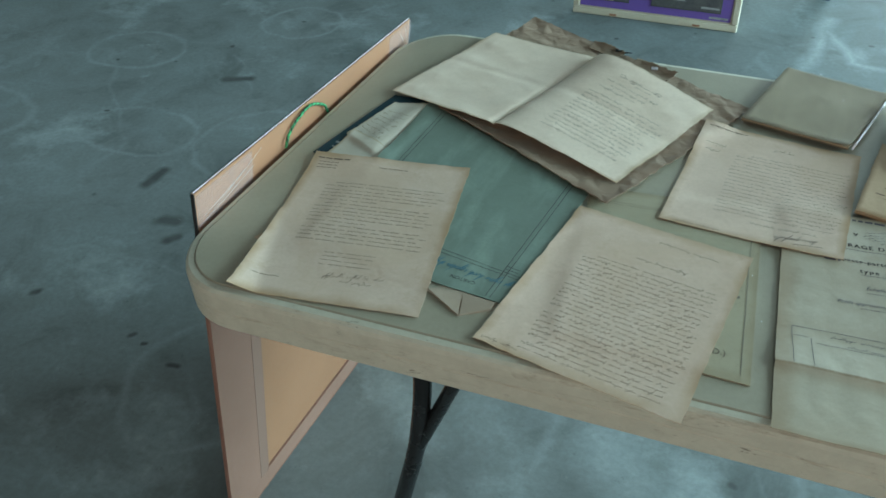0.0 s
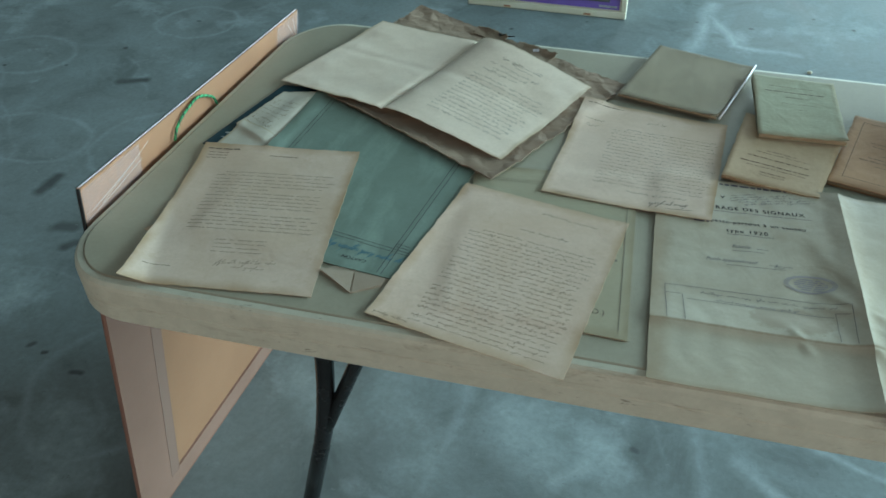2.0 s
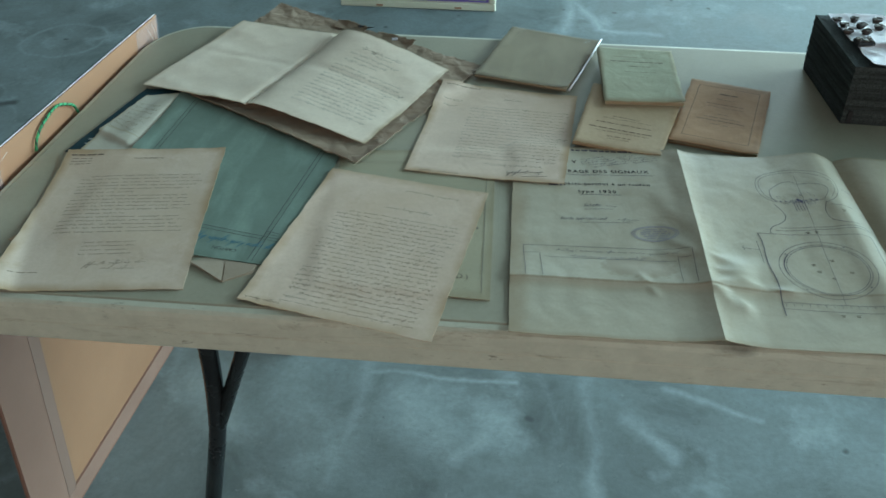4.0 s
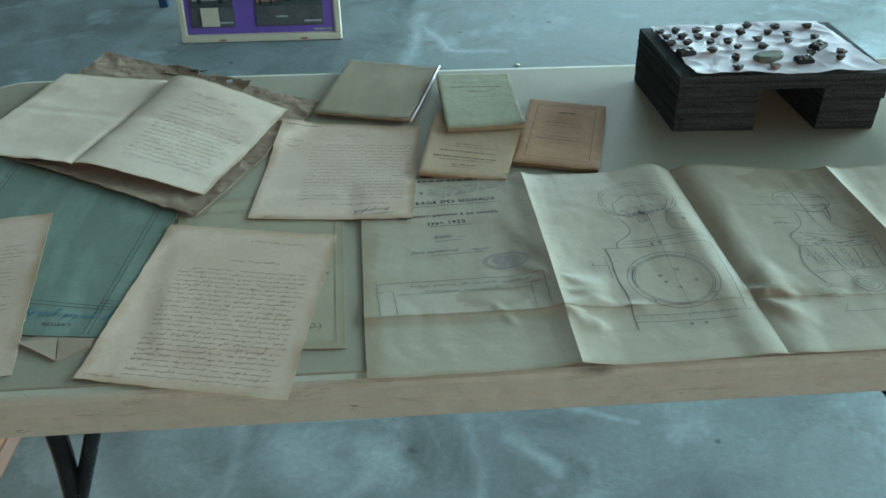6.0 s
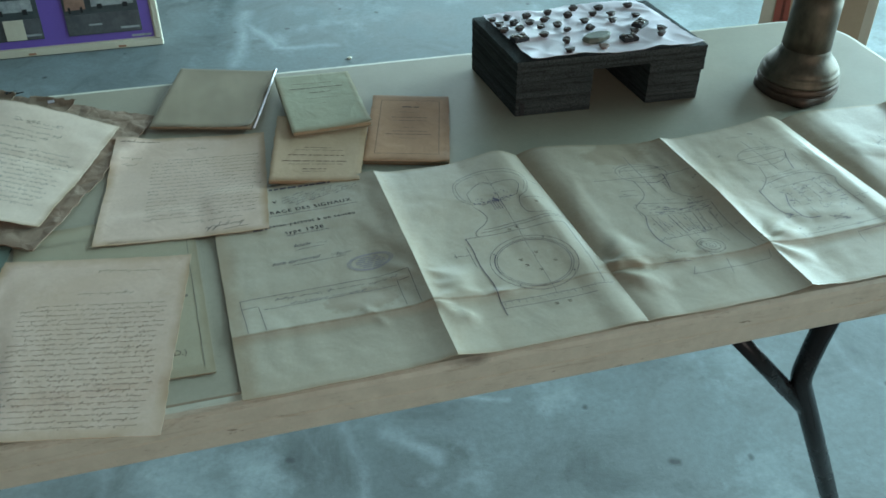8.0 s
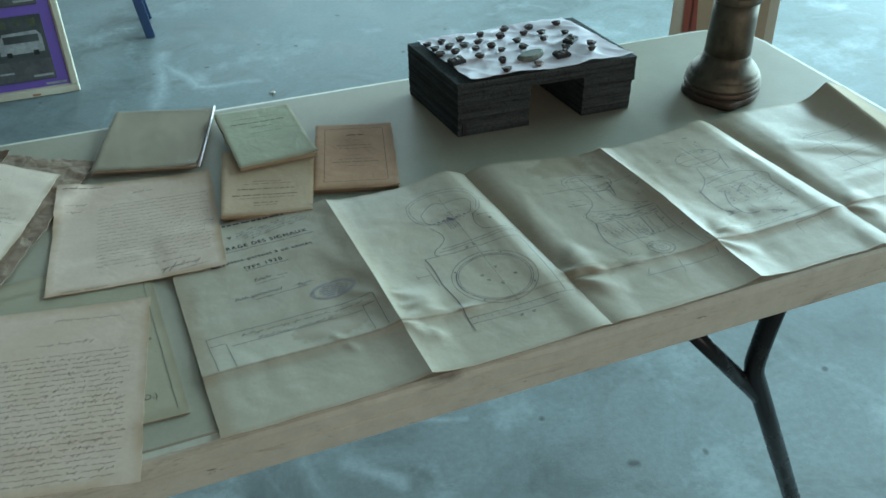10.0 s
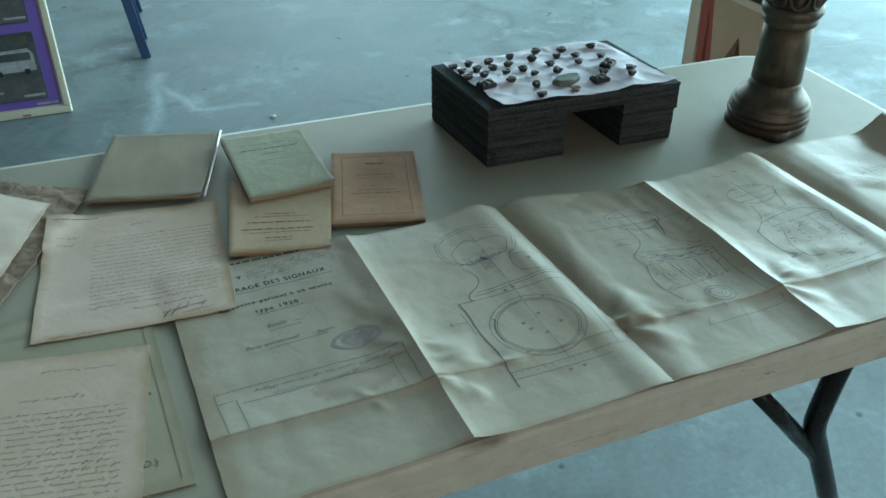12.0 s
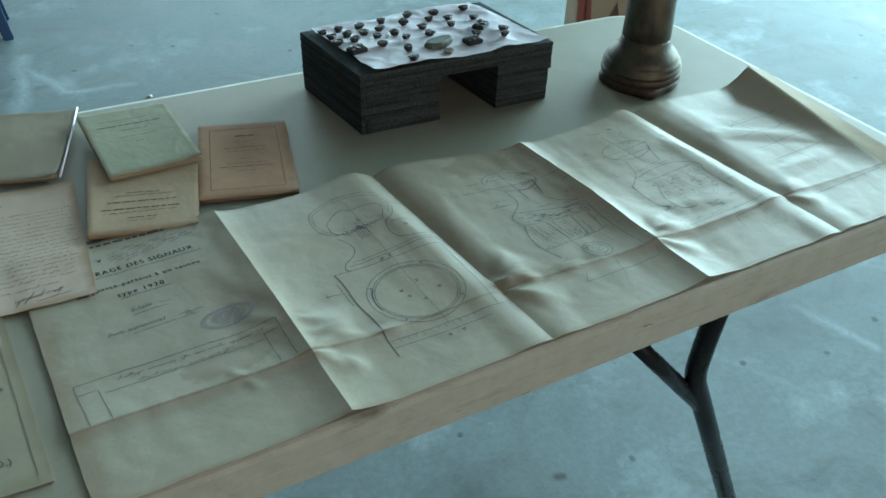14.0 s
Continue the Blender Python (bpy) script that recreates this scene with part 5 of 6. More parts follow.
    for a, b in ((0.122, 0.221), (0.140, 0.203), (0.155, 0.223), (0.119, 0.210), (0.134, 0.232), (0.127, 0.156), (0.137, 0.155), (0.127, 0.288), (0.142, 0.288), (0.178, 0.120)):
        line(bm, s, (a - 0.0022, b - 0.001), (a + 0.0022, b - 0.001), 0.0009, 2)
        line(bm, s, (a - 0.0016, b + 0.001), (a + 0.0018, b + 0.001), 0.0009, 2)
    part("dimension_mark", bm, INK, ob)


def section_view(ob, s, rng):
    """The lock cut open: handle, neck and toothed drum."""
    bm = bmesh.new()
    ellipse(bm, s, (0.140, 0.077), 0.034, 0.023, 0.0007)
    ellipse(bm, s, (0.141, 0.078), 0.030, 0.019, 0.0004, 0, 150, 350)
    line(bm, s, (0.138, 0.035), (0.137, 0.122), 0.0008)
    line(bm, s, (0.066, 0.091), (0.203, 0.083), 0.0006)
    for a, b in (((0.086, 0.073), (0.100, 0.073)), ((0.091, 0.116), (0.109, 0.116)), ((0.089, 0.128), (0.109, 0.127)), ((0.100, 0.144), (0.192, 0.153)), ((0.095, 0.170), (0.187, 0.168)), ((0.086, 0.221), (0.183, 0.205)),
                 ((0.101, 0.269), (0.092, 0.282)), ((0.092, 0.282), (0.194, 0.279)), ((0.146, 0.264), (0.138, 0.290)), ((0.199, 0.265), (0.195, 0.277)), ((0.067, 0.258), (0.102, 0.261)), ((0.110, 0.070), (0.172, 0.066))):
        line(bm, s, a, b, 0.0005)
    sketched(bm, s, [(0.120, 0.096), (0.120, 0.119), (0.114, 0.132), (0.100, 0.144), (0.092, 0.153), (0.095, 0.170)], 0.0007)
    sketched(bm, s, [(0.158, 0.098), (0.158, 0.120), (0.166, 0.134), (0.186, 0.146)], 0.0006)
    sketched(bm, s, [(0.190, 0.158), (0.187, 0.200), (0.190, 0.255)], 0.0007)
    for xa, xb, w in ((0.100, 0.104, 0.0006), (0.108, 0.111, 0.0005), (0.124, 0.127, 0.0011), (0.131, 0.132, 0.0006), (0.146, 0.144, 0.0005), (0.158, 0.154, 0.0010), (0.166, 0.162, 0.0005), (0.180, 0.176, 0.0006)):
        line(bm, s, (xa, 0.172), (xb, 0.208), w)
    for r in (0.0170, 0.0115, 0.0060, 0.0025):
        ellipse(bm, s, (0.141, 0.239), r, 0.85 * r, 0.0006)
    part("section_view", bm, PENCIL, ob)
    bm = bmesh.new()
    sketched(bm, s, [(0.095, 0.170), (0.086, 0.194), (0.086, 0.221), (0.093, 0.238)], 0.0010)
    line(bm, s, (0.167, 0.084), (0.160, 0.115), 0.0010)
    for k in range(46):
        x, y = 0.140 + rng.uniform(-0.042, 0.044), 0.160 + rng.uniform(-0.010, 0.008)
        line(bm, s, (x, y), (x + rng.uniform(0.003, 0.010), y + rng.uniform(-0.001, 0.001)), 0.0006)
    for k in range(34):
        x, y = 0.140 + rng.uniform(-0.040, 0.040), 0.192 + rng.uniform(-0.016, 0.016)
        line(bm, s, (x, y), (x + rng.uniform(-0.001, 0.003), y + rng.uniform(0.003, 0.008)), 0.0006)
    for k in range(16):
        x, y = 0.144 + rng.uniform(-0.020, 0.022), 0.092 + rng.uniform(-0.010, 0.012)
        line(bm, s, (x, y), (x + rng.uniform(0.002, 0.008), y + rng.uniform(-0.001, 0.002)), 0.0005)
    tagged(part("hatching", bm, VIOLET, ob), kind="stuff")
    dimension_marks(ob, s, rng, (0.140, 0.150), (0.070, 0.100), 34)


def end_view(ob, s, rng):
    """The lock seen from its end, with the bolt spring."""
    bm = bmesh.new()
    ellipse(bm, s, (0.111, 0.081), 0.034, 0.021, 0.0006, 6)
    line(bm, s, (0.106, 0.039), (0.113, 0.115), 0.0007)
    for a, b in (((0.073, 0.080), (0.150, 0.080)), ((0.092, 0.024), (0.113, 0.029)), ((0.084, 0.092), (0.138, 0.092)), ((0.090, 0.064), (0.132, 0.066)), ((0.088, 0.127), (0.140, 0.128)), ((0.080, 0.150), (0.160, 0.150)),
                 ((0.058, 0.250), (0.185, 0.247)), ((0.120, 0.262), (0.198, 0.258)), ((0.120, 0.262), (0.118, 0.280)), ((0.160, 0.255), (0.158, 0.276))):
        line(bm, s, a, b, 0.0005)
    line(bm, s, (0.127, 0.026), (0.133, 0.029), 0.0018, 2)
    sketched(bm, s, [(0.092, 0.101), (0.085, 0.127), (0.067, 0.146), (0.058, 0.152)], 0.0007)
    sketched(bm, s, [(0.079, 0.138), (0.115, 0.132), (0.147, 0.136), (0.168, 0.156), (0.163, 0.171), (0.166, 0.215)], 0.0007)
    for k in range(5):
        line(bm, s, (0.090 + 0.016 * k, 0.156), (0.092 + 0.016 * k, 0.190), 0.0005)
    part("end_view", bm, PENCIL, ob)
    bm = bmesh.new()
    sketched(bm, s, [(0.060, 0.148), (0.057, 0.175), (0.059, 0.199), (0.068, 0.208)], 0.0010)
    sketched(bm, s, [(0.088, 0.165), (0.076, 0.191), (0.079, 0.216), (0.098, 0.222)], 0.0010)
    line(bm, s, (0.142, 0.089), (0.132, 0.121), 0.0010)
    for k in range(40):
        x, y = 0.116 + rng.uniform(-0.040, 0.042), 0.184 + rng.uniform(-0.026, 0.026)
        line(bm, s, (x, y), (x + rng.uniform(0.002, 0.008), y + rng.uniform(-0.001, 0.003)), 0.0006)
    for k in range(14):
        x, y = 0.117 + rng.uniform(-0.010, 0.010), 0.230 + rng.uniform(-0.006, 0.006)
        line(bm, s, (x, y), (x + rng.uniform(0.003, 0.007), y), 0.0006)
    for k in range(12):
        x, y = 0.060 + rng.uniform(-0.008, 0.006), 0.208 + rng.uniform(-0.006, 0.006)
        line(bm, s, (x, y), (x + rng.uniform(0.002, 0.005), y), 0.0006)
    tagged(part("hatching", bm, VIOLET, ob), kind="stuff")
    dimension_marks(ob, s, rng, (0.115, 0.150), (0.075, 0.105), 30)


def folded_drawing():
    rng = random.Random(31)
    d = Drawing([(FOLDS_TOP[0], 0.338), (FOLDS_TOP[-1], 0.338), (FOLDS_LOW[-1], 0.012), (FOLDS_LOW[0], -0.012)], TOP + 0.0022, seed=12)
    us = [(i + k / 48) / 5 for i in range(5) for k in range(48)] + [1.0]
    vs = sorted([k / 92 for k in range(93)] + [CREASE - 0.004, CREASE, CREASE + 0.004, CREASE + 0.009, CREASE + 0.015])
    LAID.append((d.corners, lambda u, v: d.at(u, v, d.thick).z))
    ob = tagged(part("technical_drawing", d.mesh(us=us, vs=vs, creases=[(i + 0.0) / 5 for i in range(1, 5)]), DRAWING, None, smooth=True), "long pale green technical drawing, creased and partly unfolded", "drawing")
    ob.data.materials.append(DRAWING_BACK)
    spots = ob.data.uv_layers["UVMap"].data
    for face in ob.data.polygons:
        if min(spots[k].uv[0] for k in face.loop_indices) > 0.9655:
            face.material_index = 1
    p = [Panel(d, i) for i in range(5)]
    title_panel(ob, p[0], rng)
    front_view(ob, p[1], rng)
    section_view(ob, p[2], rng)
    end_view(ob, p[3], rng)
    s = p[4]
    bm = bmesh.new()
    ellipse(bm, s, (0.10, 0.11), 0.036, 0.020, 0.0005)
    for k in range(4):
        line(bm, s, (0.06, 0.10 + 0.03 * k), (0.15, 0.09 + 0.03 * k), 0.0005)
    line(bm, s, (0.08, 0.08), (0.10, 0.22), 0.0006)
    line(bm, s, (0.04, 0.27), (0.16, 0.262), 0.0005)
    part("section_view", bm, PENCIL, ob)


left_bundle()
folded_drawing()
green_folder()
kraft_wrapper()
torn_bits()
open_sheet()
letter_a()
letter_b()
letter_c()
booklets()


# ---------------------------------------------------------------- block with small studs
BX = [(1.203, 0.435), (1.478, 0.425), (1.452, 0.585), (1.177, 0.589)]
BTOP = 0.825


def in_box(u, v, z):
    a = Vector((*BX[0], 0)).lerp(Vector((*BX[1], 0)), u)
    b = Vector((*BX[3], 0)).lerp(Vector((*BX[2], 0)), u)
    p = a.lerp(b, v)
    return Vector((p.x, p.y, z))


def foam_block():
    t = thing("foam_block", (1.34, 0.51, TOP), "charcoal layered foam block with a notch underneath", "display block")
    rng = random.Random(41)
    z = TOP + 0.0003
    cuts = [z]
    while cuts[-1] < BTOP - 0.003:
        cuts.append(cuts[-1] + rng.choice((0.0016, 0.0022, 0.003, 0.0045)))
    cuts[-1] = BTOP
    for z0, z1 in zip(cuts, cuts[1:]):
        z1 -= 0.0002
        spans = [(0.0, 0.40), (0.705, 1.0)] if z1 < 0.805 else [(0.0, 1.0)]
        for a, b in spans:
            e = [rng.uniform(-0.0035, 0.0035) for _ in range(4)]
            back = 0.012 if b == 1.0 and z0 < 0.785 else 0.0
            lo = [in_box(a + e[0] * 0.6, e[1], 0), in_box(b + e[2] * 0.6 - back, e[3], 0), in_box(b + e[0] * 0.6 - back, 1 + e[2], 0), in_box(a + e[1] * 0.6, 1 + e[3], 0)]
            part("foam_layer", prism([(p.x, p.y) for p in lo], z0, z1), FOAM, t)
        if len(spans) == 2:
            lo = [in_box(0.402, 0.72 + rng.uniform(-0.01, 0.01), 0), in_box(0.703, 0.72 + rng.uniform(-0.01, 0.01), 0), in_box(0.703, 0.998, 0), in_box(0.402, 0.998, 0)]
            part("foam_layer", prism([(p.x, p.y) for p in lo], z0, z1), FOAM, t)
    part("slot", box((1.2090, 0.4318, TOP + 0.003), (1.2150, 0.4345, TOP + 0.021), 0.0004), BLACK_CARD, t)


foam_block()


def white_sheet():
    def h(u, v):
        r = 1 - 2.2 * abs(noise.noise((u * 3.2 + 0.7 * v, v * 2.4, 5.5)))
        q = 1 - 2.2 * abs(noise.noise((u * 7 - 2 * v, v * 5, 2.0)))
        fold = max(0.0, 1 - abs(v - 0.62 + 0.12 * u) / 0.05) + 0.8 * max(0.0, 1 - abs(u - 0.63 - 0.1 * v) / 0.03)
        return 0.0012 + 0.0034 * max(0.0, r) + 0.0013 * max(0.0, q) + 0.0012 * fold + 0.0016 * v * (0.5 + 0.5 * math.sin(9 * u))
    a = [in_box(0.05, 0.965, 0), in_box(0.925, 0.985, 0), in_box(0.975, -0.008, 0), in_box(0.07, -0.014, 0)]
    s = Sheet([(p.x, p.y) for p in a], BTOP + 0.0003, h, 0.0006, 0.001, 9)
    paper_thing("white_sheet", s, WHITE_PAPER, "creased white paper lying on the foam block", "paper", nu=84, nv=56)
    return s


WHITE = white_sheet()
STUDS = [(1.201, 0.561), (1.222, 0.561), (1.252, 0.563), (1.287, 0.566), (1.326, 0.566), (1.367, 0.564), (1.411, 0.559), (1.205, 0.54), (1.227, 0.542), (1.252, 0.541), (1.274, 0.543), (1.31, 0.543), (1.35, 0.546), (1.378, 0.54), (1.409, 0.525), (1.206, 0.52), (1.229, 0.518), (1.261, 0.52), (1.287, 0.519), (1.329, 0.521), (1.371, 0.517), (1.293, 0.497), (1.328, 0.497), (1.258, 0.491), (1.283, 0.464), (1.277, 0.436), (1.33, 0.443), (1.387, 0.475), (1.428, 0.473), (1.418, 0.453)]
LIGHT_ONE = 26


def over_sheet(x, y):
    """The sheet's height under a place."""
    best = min(((WHITE.at(i / 30, j / 20), i, j) for i in range(31) for j in range(21)), key=lambda q: (q[0].x - x) ** 2 + (q[0].y - y) ** 2)
    return best[0].z + 0.0006


def studs():
    rng = random.Random(42)
    for k, (x, y) in enumerate(STUDS):
        z = over_sheet(x, y) - 0.0002
        r, tall, sides = rng.uniform(0.0062, 0.0084), rng.uniform(0.0052, 0.0075), rng.choice((5, 6, 7, 8))
        oval = rng.uniform(0.72, 1.0)
        lean, turn = rng.uniform(-0.25, 0.25), rng.uniform(0, 6.28)
        ring = lambda rr, zz, w: [(rr * (1 + w * math.sin(3 * a + k)), a, zz) for a in [turn + 2 * math.pi * q / sides for q in range(sides)]]
        bm = bmesh.new()
        rows = []
        for rr, zz, w in ((0.62, 0.0, 0.0), (0.66, 0.2, 0.1), (0.86, 0.5, 0.12), (1.0, 0.74, 0.16), (0.86, 0.98, 0.14), (0.34, 1.05, 0.1)):
            rows.append([bm.verts.new((x + r * q * math.cos(a) + lean * tall * zz, y + oval * r * q * math.sin(a), z + tall * h * (1 if h == 0 else rng.uniform(0.86, 1.12)))) for q, a, h in ring(rr, zz, w)])
        for p, q in zip(rows, rows[1:]):
            for i in range(sides):
                bm.faces.new((p[i], p[(i + 1) % sides], q[(i + 1) % sides], q[i]))
        bm.faces.new(rows[0][::-1])
        bm.faces.new(rows[-1])
        stud = part("stud", bm, STUD_LIGHT if k == LIGHT_ONE else STUD_METAL, None)
        tagged(stud, "small light brown stone piece on white paper" if k == LIGHT_ONE else "small dark brown metal stud standing on white paper", "stud", "studs on the white sheet")
    for x, y, turn in ((1.221, 0.489, 0.2), (1.403, 0.493, 0.7), (1.373, 0.459, 0.1)):
        z = over_sheet(x, y) - 0.0002
        t = thing("square_type", (x, y, z), "square black cast block with raised pattern on white paper", "block", "cast blocks on the white sheet")
        bm = box((-0.011, -0.008, 0), (0.011, 0.008, 0.006), 0.001)
        bm.transform(Matrix.Translation((x, y, z)) @ Matrix.Rotation(turn, 4, "Z") @ Matrix.Diagonal((1.05, 1.05, 0.9, 1)))
        part("base", bm, BLACK_CARD, t)
        for i in range(3):
            for j in range(2):
                bm = box((-0.0095 + 0.0068 * i, -0.0065 + 0.0068 * j, 0.006), (-0.0045 + 0.0068 * i, -0.0010 + 0.0068 * j, 0.0088 if (i + j) % 2 else 0.0074), 0.0006)
                bm.transform(Matrix.Translation((x, y, z)) @ Matrix.Rotation(turn, 4, "Z") @ Matrix.Diagonal((1.05, 1.05, 0.9, 1)))
                part("raised_piece", bm, CAST_LIGHT if (i + j) % 2 else STUD_METAL, t)
    x, y = 1.327, 0.466
    z = over_sheet(x, y) - 0.0002
    rng = random.Random(5)
    bm = lathe(0, 0, [(0.8, 0), (0.95, 0.2), (1.0, 0.55), (0.94, 0.85), (0.8, 1.0), (0.3, 0.98)], 18, lambda a, q: 1 + 0.06 * math.sin(3 * a + 1) + 0.03 * math.sin(7 * a))
    bm.transform(Matrix.Translation((x, y, z)) @ Matrix.Rotation(0.25, 4, "Z") @ Matrix.Diagonal((0.023, 0.011, 0.0095, 1)))
    tagged(part("oval_stone", bm, STUD_GREEN, None), "large oval grey-green stone on white paper", "stone")


studs()


# ---------------------------------------------------------------- bronze column
def bronze_column():
    cx, cy = 1.630, 0.418
    t = thing("bronze_column", (cx, cy, TOP), "aged bronze turned column base with ring mouldings", "column")

    def foot(a, z):
        """Four blunt corners, the one at the front drawn out into a lip."""
        turn = (a + 1.95 + math.pi) % (2 * math.pi) - math.pi
        return 1 + 0.08 * max(0.0, math.cos(4 * turn)) ** 2 + 0.09 * max(0.0, 1 - abs(turn) / 0.42)

    z = TOP

    def turned(name, profile, metal, shape=None):
        part(name, lathe(cx, cy, [(0.91 * r, z + h) for r, h in profile], 72, shape), metal, t, smooth=True)

    turned("foot", [(0.050, 0.0), (0.0590, 0.001), (0.0612, 0.004), (0.0612, 0.0115), (0.0585, 0.0150)], BRONZE_RED, foot)
    turned("lower_ring", [(0.0595, 0.0140), (0.0622, 0.0160), (0.0634, 0.0195), (0.0624, 0.0235), (0.0602, 0.0255)], BRONZE_RED)
    turned("base_moulding", [(0.0602, 0.0250), (0.0622, 0.0275), (0.0618, 0.0310), (0.0592, 0.0328), (0.0600, 0.0352), (0.0584, 0.0390), (0.0560, 0.0402), (0.0560, 0.0424), (0.0528, 0.0470),
                             (0.0482, 0.0515), (0.0434, 0.0558), (0.0400, 0.0600), (0.0383, 0.0650), (0.0376, 0.0710)], BRONZE)
    turned("shaft", [(0.0376, 0.0705), (0.0368, 0.095), (0.0360, 0.125), (0.0354, 0.152)], BRONZE)
    turned("collar", [(0.0348, 0.151), (0.0386, 0.153), (0.0402, 0.157), (0.0388, 0.161), (0.0378, 0.1625), (0.0414, 0.165), (0.0446, 0.170), (0.0440, 0.176), (0.0406, 0.179)], BRONZE)
    turned("bell", [(0.0385, 0.178), (0.0392, 0.20), (0.0385, 0.225), (0.0360, 0.26), (0.0320, 0.30), (0.0300, 0.40), (0.027, 0.405)], BRONZE)
    for k in range(8):
        a = 2 * math.pi * (k + 0.3) / 8
        rim = [Vector((0.0368 + 0.003 * math.sin(s), 0.012 * math.cos(s), 0.197 + 0.017 * math.sin(s))) for s in [2 * math.pi * q / 16 for q in range(17)]]
        turn = Matrix.Translation((cx, cy, z)) @ Matrix.Rotation(a, 4, "Z")
        part("leaf_rim", tube([turn @ p for p in rim], 0.0024, 8), BRONZE, t, smooth=True)
        bm = bmesh.new()
        bmesh.ops.create_icosphere(bm, subdivisions=2, radius=1)
        bm.transform(turn @ Matrix.Translation((0.0336, 0, 0.197)) @ Matrix.Diagonal((0.005, 0.008, 0.012, 1)))
        part("leaf_lobe", bm, BRONZE_RED, t, smooth=True)


bronze_column()


# ---------------------------------------------------------------- posters on the floor
def leaning(ob_at, turn, back):
    """Places a flat thing that is built upright, x across and z up, facing -y."""
    return Matrix.Translation(ob_at) @ Matrix.Rotation(radians(turn), 4, "Z") @ Matrix.Rotation(-radians(back), 4, "X")


def placed(bm, m):
    bm.transform(m)
    return bm


def vehicle(m, x0, x1, z0, z1, paint, parent):
    """A small picture of a vehicle: body, window band and wheels, printed flat."""
    w, h = x1 - x0, z1 - z0
    pts = [(0, 0.1), (0.02, 0.55), (0.14, 0.95), (0.9, 1.0), (1.0, 0.8), (1.0, 0.12)]
    bm = bmesh.new()
    lo = [bm.verts.new((x0 + w * a, -0.0085, z0 + h * b)) for a, b in pts]
    hi = [bm.verts.new((x0 + w * a, -0.0070, z0 + h * b)) for a, b in pts]
    bm.faces.new(lo)
    bm.faces.new(hi[::-1])
    for i in range(len(pts)):
        j = (i + 1) % len(pts)
        bm.faces.new((lo[i], lo[j], hi[j], hi[i]))
    body = part("printed_vehicle", placed(bm, m), paint, parent)
    part("printed_windows", placed(box((x0 + 0.14 * w, -0.0095, z0 + 0.55 * h), (x0 + 0.93 * w, -0.0086, z0 + 0.85 * h)), m), PHOTO_DARK, body)
    for a in (0.2, 0.8):
        part("printed_wheel", placed(box((x0 + (a - 0.06) * w, -0.0095, z0 + 0.0 * h), (x0 + (a + 0.06) * w, -0.0086, z0 + 0.2 * h)), m), BLACK_CARD, body)


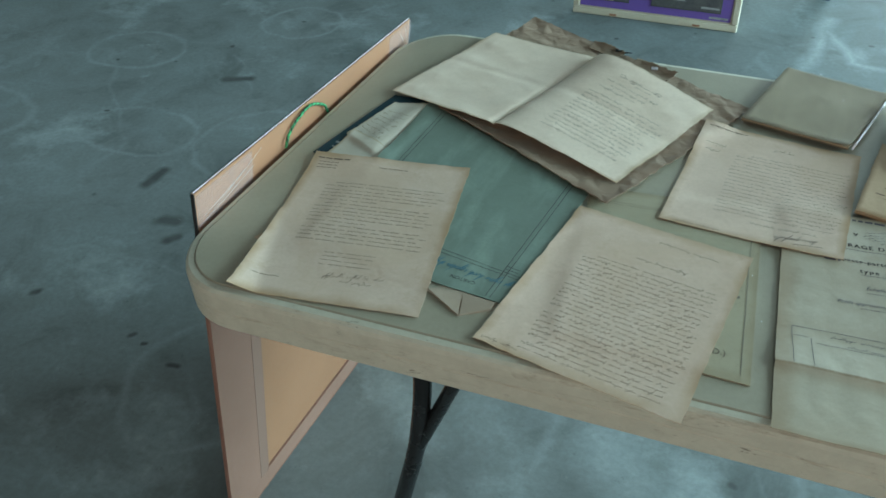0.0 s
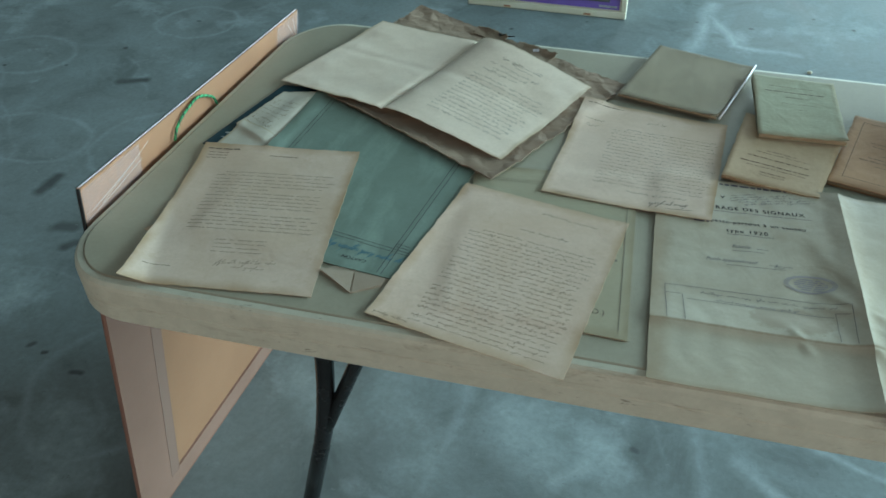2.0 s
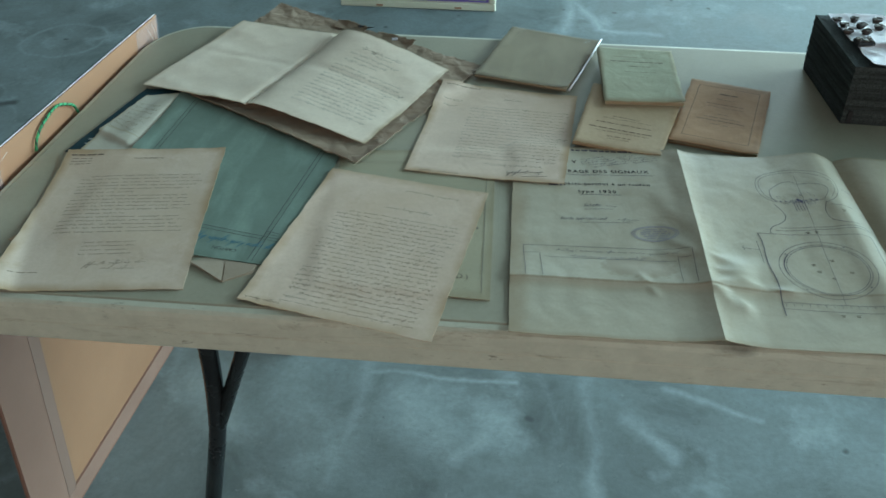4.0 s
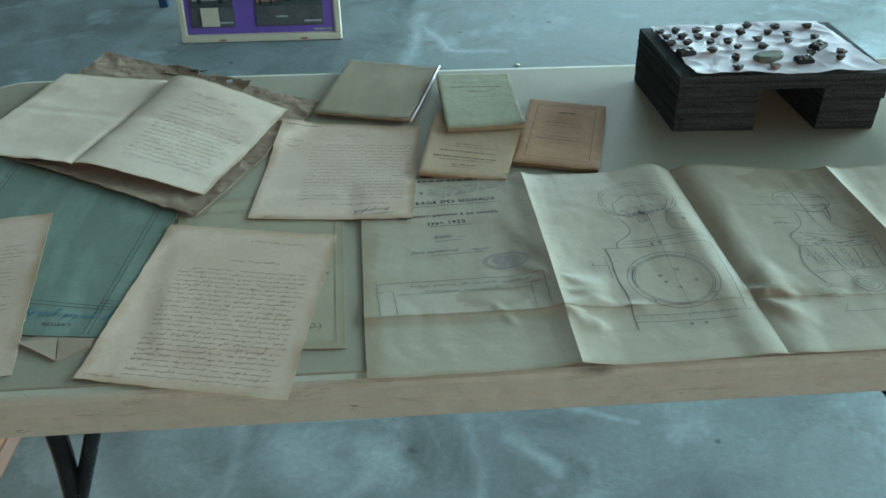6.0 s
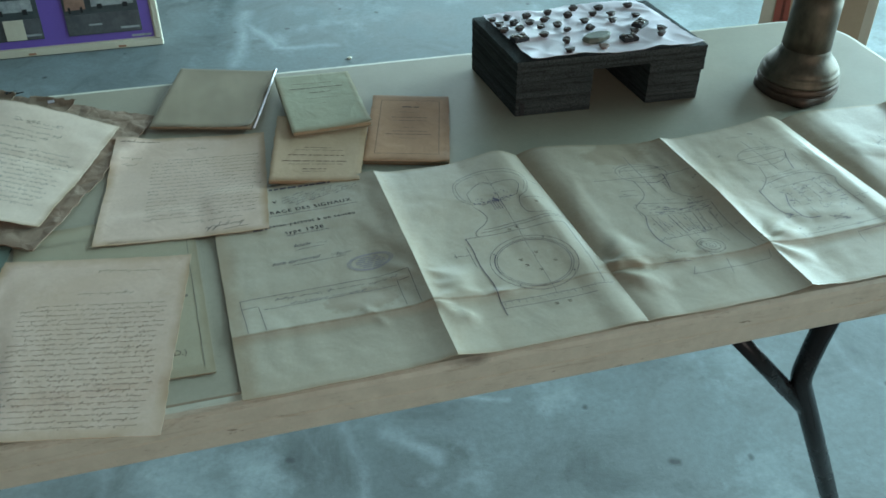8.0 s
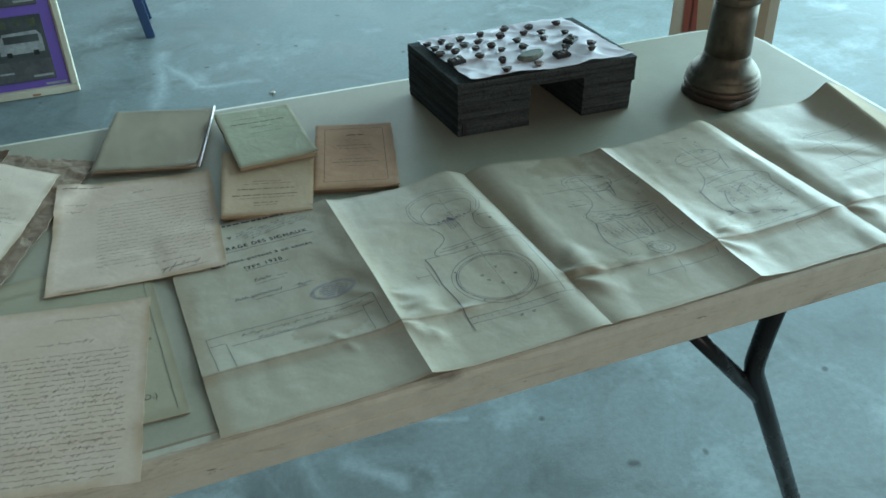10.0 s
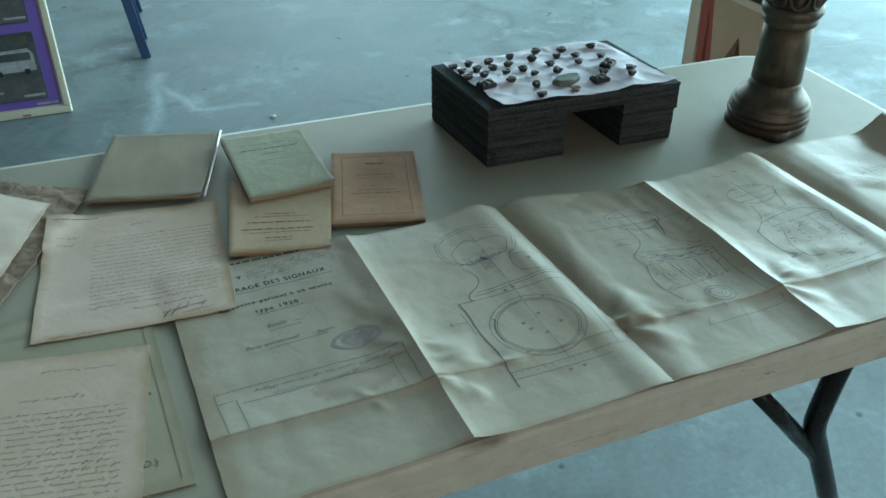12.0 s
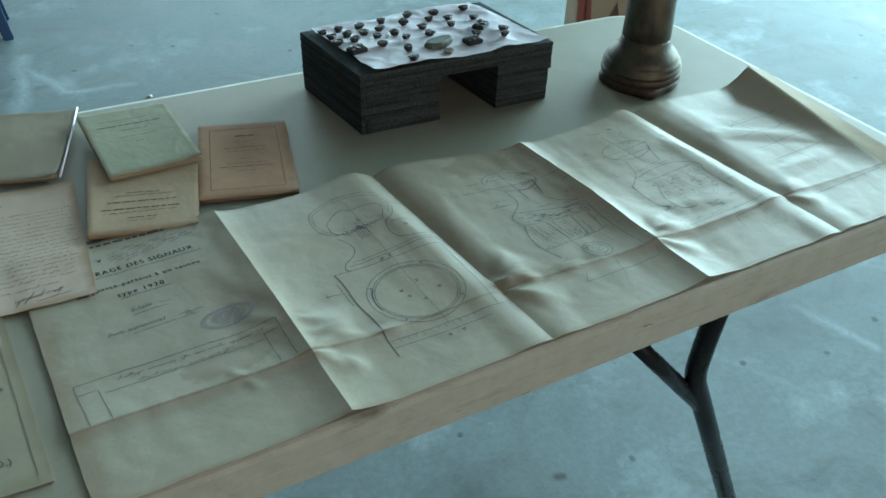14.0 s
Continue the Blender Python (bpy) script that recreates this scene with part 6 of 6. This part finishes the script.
def photo_poster():
    m = leaning((-0.084, 2.390, 0.0), -1.5, 14)
    t = thing("framed_poster", (0.21, 2.4, 0), "purple poster of vehicle photographs in a cream frame", "poster")
    w, h = 0.592, 0.84
    part("backing", placed(box((0.004, 0.0, 0.004), (w - 0.004, 0.012, h - 0.004)), m), FRAME_CREAM, t)
    part("purple_field", placed(box((0.026, -0.003, 0.030), (w - 0.026, -0.001, h - 0.03)), m), PURPLE, t)
    for lo, hi in (((0, -0.008, 0), (w, 0.014, 0.024)), ((0, -0.008, h - 0.024), (w, 0.014, h)), ((0, -0.008, 0.0245), (0.022, 0.014, h - 0.0245)), ((w - 0.022, -0.008, 0.0245), (w, 0.014, h - 0.0245))):
        part("frame_bar", placed(box(lo, hi, 0.003), m), FRAME_CREAM, t)
    for x in (0.14, 0.44):
        part("clip", placed(box((x, -0.0095, 0.004), (x + 0.026, -0.0082, 0.011), 0.0005), m), BOARD, t)
    part("caption_bar", placed(box((w - 0.10, -0.0045, 0.036), (w - 0.035, -0.0032, 0.043)), m), PHOTO_WHITE, t)
    for row in range(3):
        z0 = 0.055 + 0.245 * row
        for x0, x1, paint in ((0.045, 0.205, (PHOTO_WHITE, PHOTO_WHITE, PHOTO_RED)[row]), (0.285, 0.53, (PHOTO_WHITE, PHOTO_BLUE, PHOTO_WHITE)[row])):
            ph = part("photograph", placed(box((x0, -0.0062, z0), (x1, -0.0042, z0 + 0.215)), m), PHOTO_DARK, t)
            part("printed_road", placed(box((x0 + 0.003, -0.0068, z0 + 0.003), (x1 - 0.003, -0.0063, z0 + 0.07)), m), PHOTO_ROAD, ph)
            ww = x1 - x0
            if ww > 0.2 and row == 0:
                vehicle(m, x0 + 0.38 * ww, x0 + 0.95 * ww, z0 + 0.085, z0 + 0.165, PHOTO_WHITE, ph)
                vehicle(m, x0 + 0.03 * ww, x0 + 0.30 * ww, z0 + 0.075, z0 + 0.175, PHOTO_RED, ph)
                part("printed_roof", placed(box((x0 + 0.05 * ww, -0.0085, z0 + 0.1765), (x0 + 0.27 * ww, -0.0070, z0 + 0.205)), m), PHOTO_WHITE, ph)
            else:
                vehicle(m, x0 + 0.08 * ww, x0 + (0.72 if ww > 0.2 else 0.9) * ww, z0 + 0.085, z0 + 0.175, paint, ph)
            for k in range(5):
                q = x0 + ww * (0.06 + 0.19 * k)
                part("printed_bush", placed(box((q, -0.0068, z0 + 0.178 + 0.006 * (k % 2)), (q + 0.1 * ww, -0.0063, z0 + 0.196 + 0.008 * ((k * 2) % 3) / 2)), m), PHOTO_GREEN, ph)
            part("road_mark", placed(box((x0 + 0.30 * ww, -0.0074, z0 + 0.03), (x0 + 0.48 * ww, -0.0069, z0 + 0.036)), m), PHOTO_WHITE, ph)
            part("caption_bar", placed(box((x1 - 0.07, -0.0076, z0 + 0.012), (x1 - 0.006, -0.0069, z0 + 0.019)), m), PHOTO_WHITE, ph)
        if row == 0:
            part("paper_label", placed(box((0.085, -0.0108, 0.058), (0.15, -0.0098, 0.125)), m), FRAME_CREAM, t, "small white paper label")


photo_poster()


def blue_stand():
    t = thing("display_stand", (0.27, 2.9, 0), "navy blue painted steel display stand on the floor", "stand")
    for x0, shift in ((-0.235, -0.045), (0.770, -0.15)):
        for y0, y1, zt in ((2.735, 2.84, 1.25), (2.92, 2.88, 1.25), (3.22, 2.93, 1.25)):
            bm = bmesh.new()
            got = bmesh.ops.create_cube(bm, size=1)
            for v in got["verts"]:
                top = v.co.z > 0
                v.co = Vector((x0 + (shift if top else 0) + v.co.x * 0.034, (y1 if top else y0) + v.co.y * 0.024, zt if top else 0.0))
            bmesh.ops.bevel(bm, geom=list(bm.edges), offset=0.003, segments=2, affect="EDGES")
            part("post", bm, BLUE_STEEL, t)
        part("top_rail", box((x0 + shift - 0.025, 2.78, 1.25), (x0 + shift + 0.025, 2.98, 1.29), 0.004), BLUE_STEEL, t)
    part("crossbar", box((-0.30, 2.86, 1.292), (0.645, 2.90, 1.33), 0.004), BLUE_STEEL, t)


blue_stand()


def picture_board():
    m = leaning((2.385, 1.700, 0.0), -34, 17)
    t = thing("picture_board", (2.65, 1.75, 0), "picture board with rust red strokes on buff ground", "picture")
    w, h = 0.33, 0.80
    part("backing", placed(box((0, 0.0, 0), (w, 0.012, h), 0.002), m), FRAME_CREAM, t)
    part("print", placed(box((0.036, -0.003, 0.03), (w - 0.03, -0.001, h - 0.03)), m), PRINT_BUFF, t)

    def stroke(pts, material):
        bm = bmesh.new()
        lo = [bm.verts.new((x, -0.0048, z)) for x, z in pts]
        hi = [bm.verts.new((x, -0.0034, z)) for x, z in pts]
        bm.faces.new(lo)
        bm.faces.new(hi[::-1])
        for i in range(len(pts)):
            j = (i + 1) % len(pts)
            bm.faces.new((lo[i], lo[j], hi[j], hi[i]))
        part("painted_stroke", placed(bm, m), material, t)

    stroke([(0.046, 0.04), (0.094, 0.04), (0.086, 0.18), (0.070, 0.36), (0.076, 0.70), (0.044, 0.70), (0.034, 0.36), (0.041, 0.18)], PRINT_RED)
    stroke([(0.060, 0.05), (0.072, 0.05), (0.066, 0.30), (0.058, 0.34)], PRINT_BROWN)
    stroke([(0.118, 0.14), (0.130, 0.19), (0.148, 0.225), (0.162, 0.256), (0.170, 0.22), (0.178, 0.18), (0.176, 0.14)], PRINT_BROWN)
    stroke([(0.150, 0.14), (0.158, 0.20), (0.163, 0.245), (0.170, 0.21), (0.174, 0.14)], PRINT_RED)
    stroke([(0.100, 0.392), (0.100, 0.372), (0.30, 0.304), (0.30, 0.326)], FRAME_CREAM)
    stroke([(0.101, 0.395), (0.30, 0.329), (0.30, 0.75), (0.12, 0.75)], BLACK_CARD)


picture_board()


def pebble():
    bm = bmesh.new()
    bmesh.ops.create_icosphere(bm, subdivisions=2, radius=1)
    for v in bm.verts:
        v.co *= 1 + 0.2 * noise.noise(v.co * 1.7)
    bm.transform(Matrix.Translation((1.130, 2.106, 0.004)) @ Matrix.Diagonal((0.009, 0.006, 0.005, 1)))
    tagged(part("pebble", bm, FRAME_CREAM, None, smooth=False), "small pale pebble lying on the concrete floor", "pebble")


pebble()
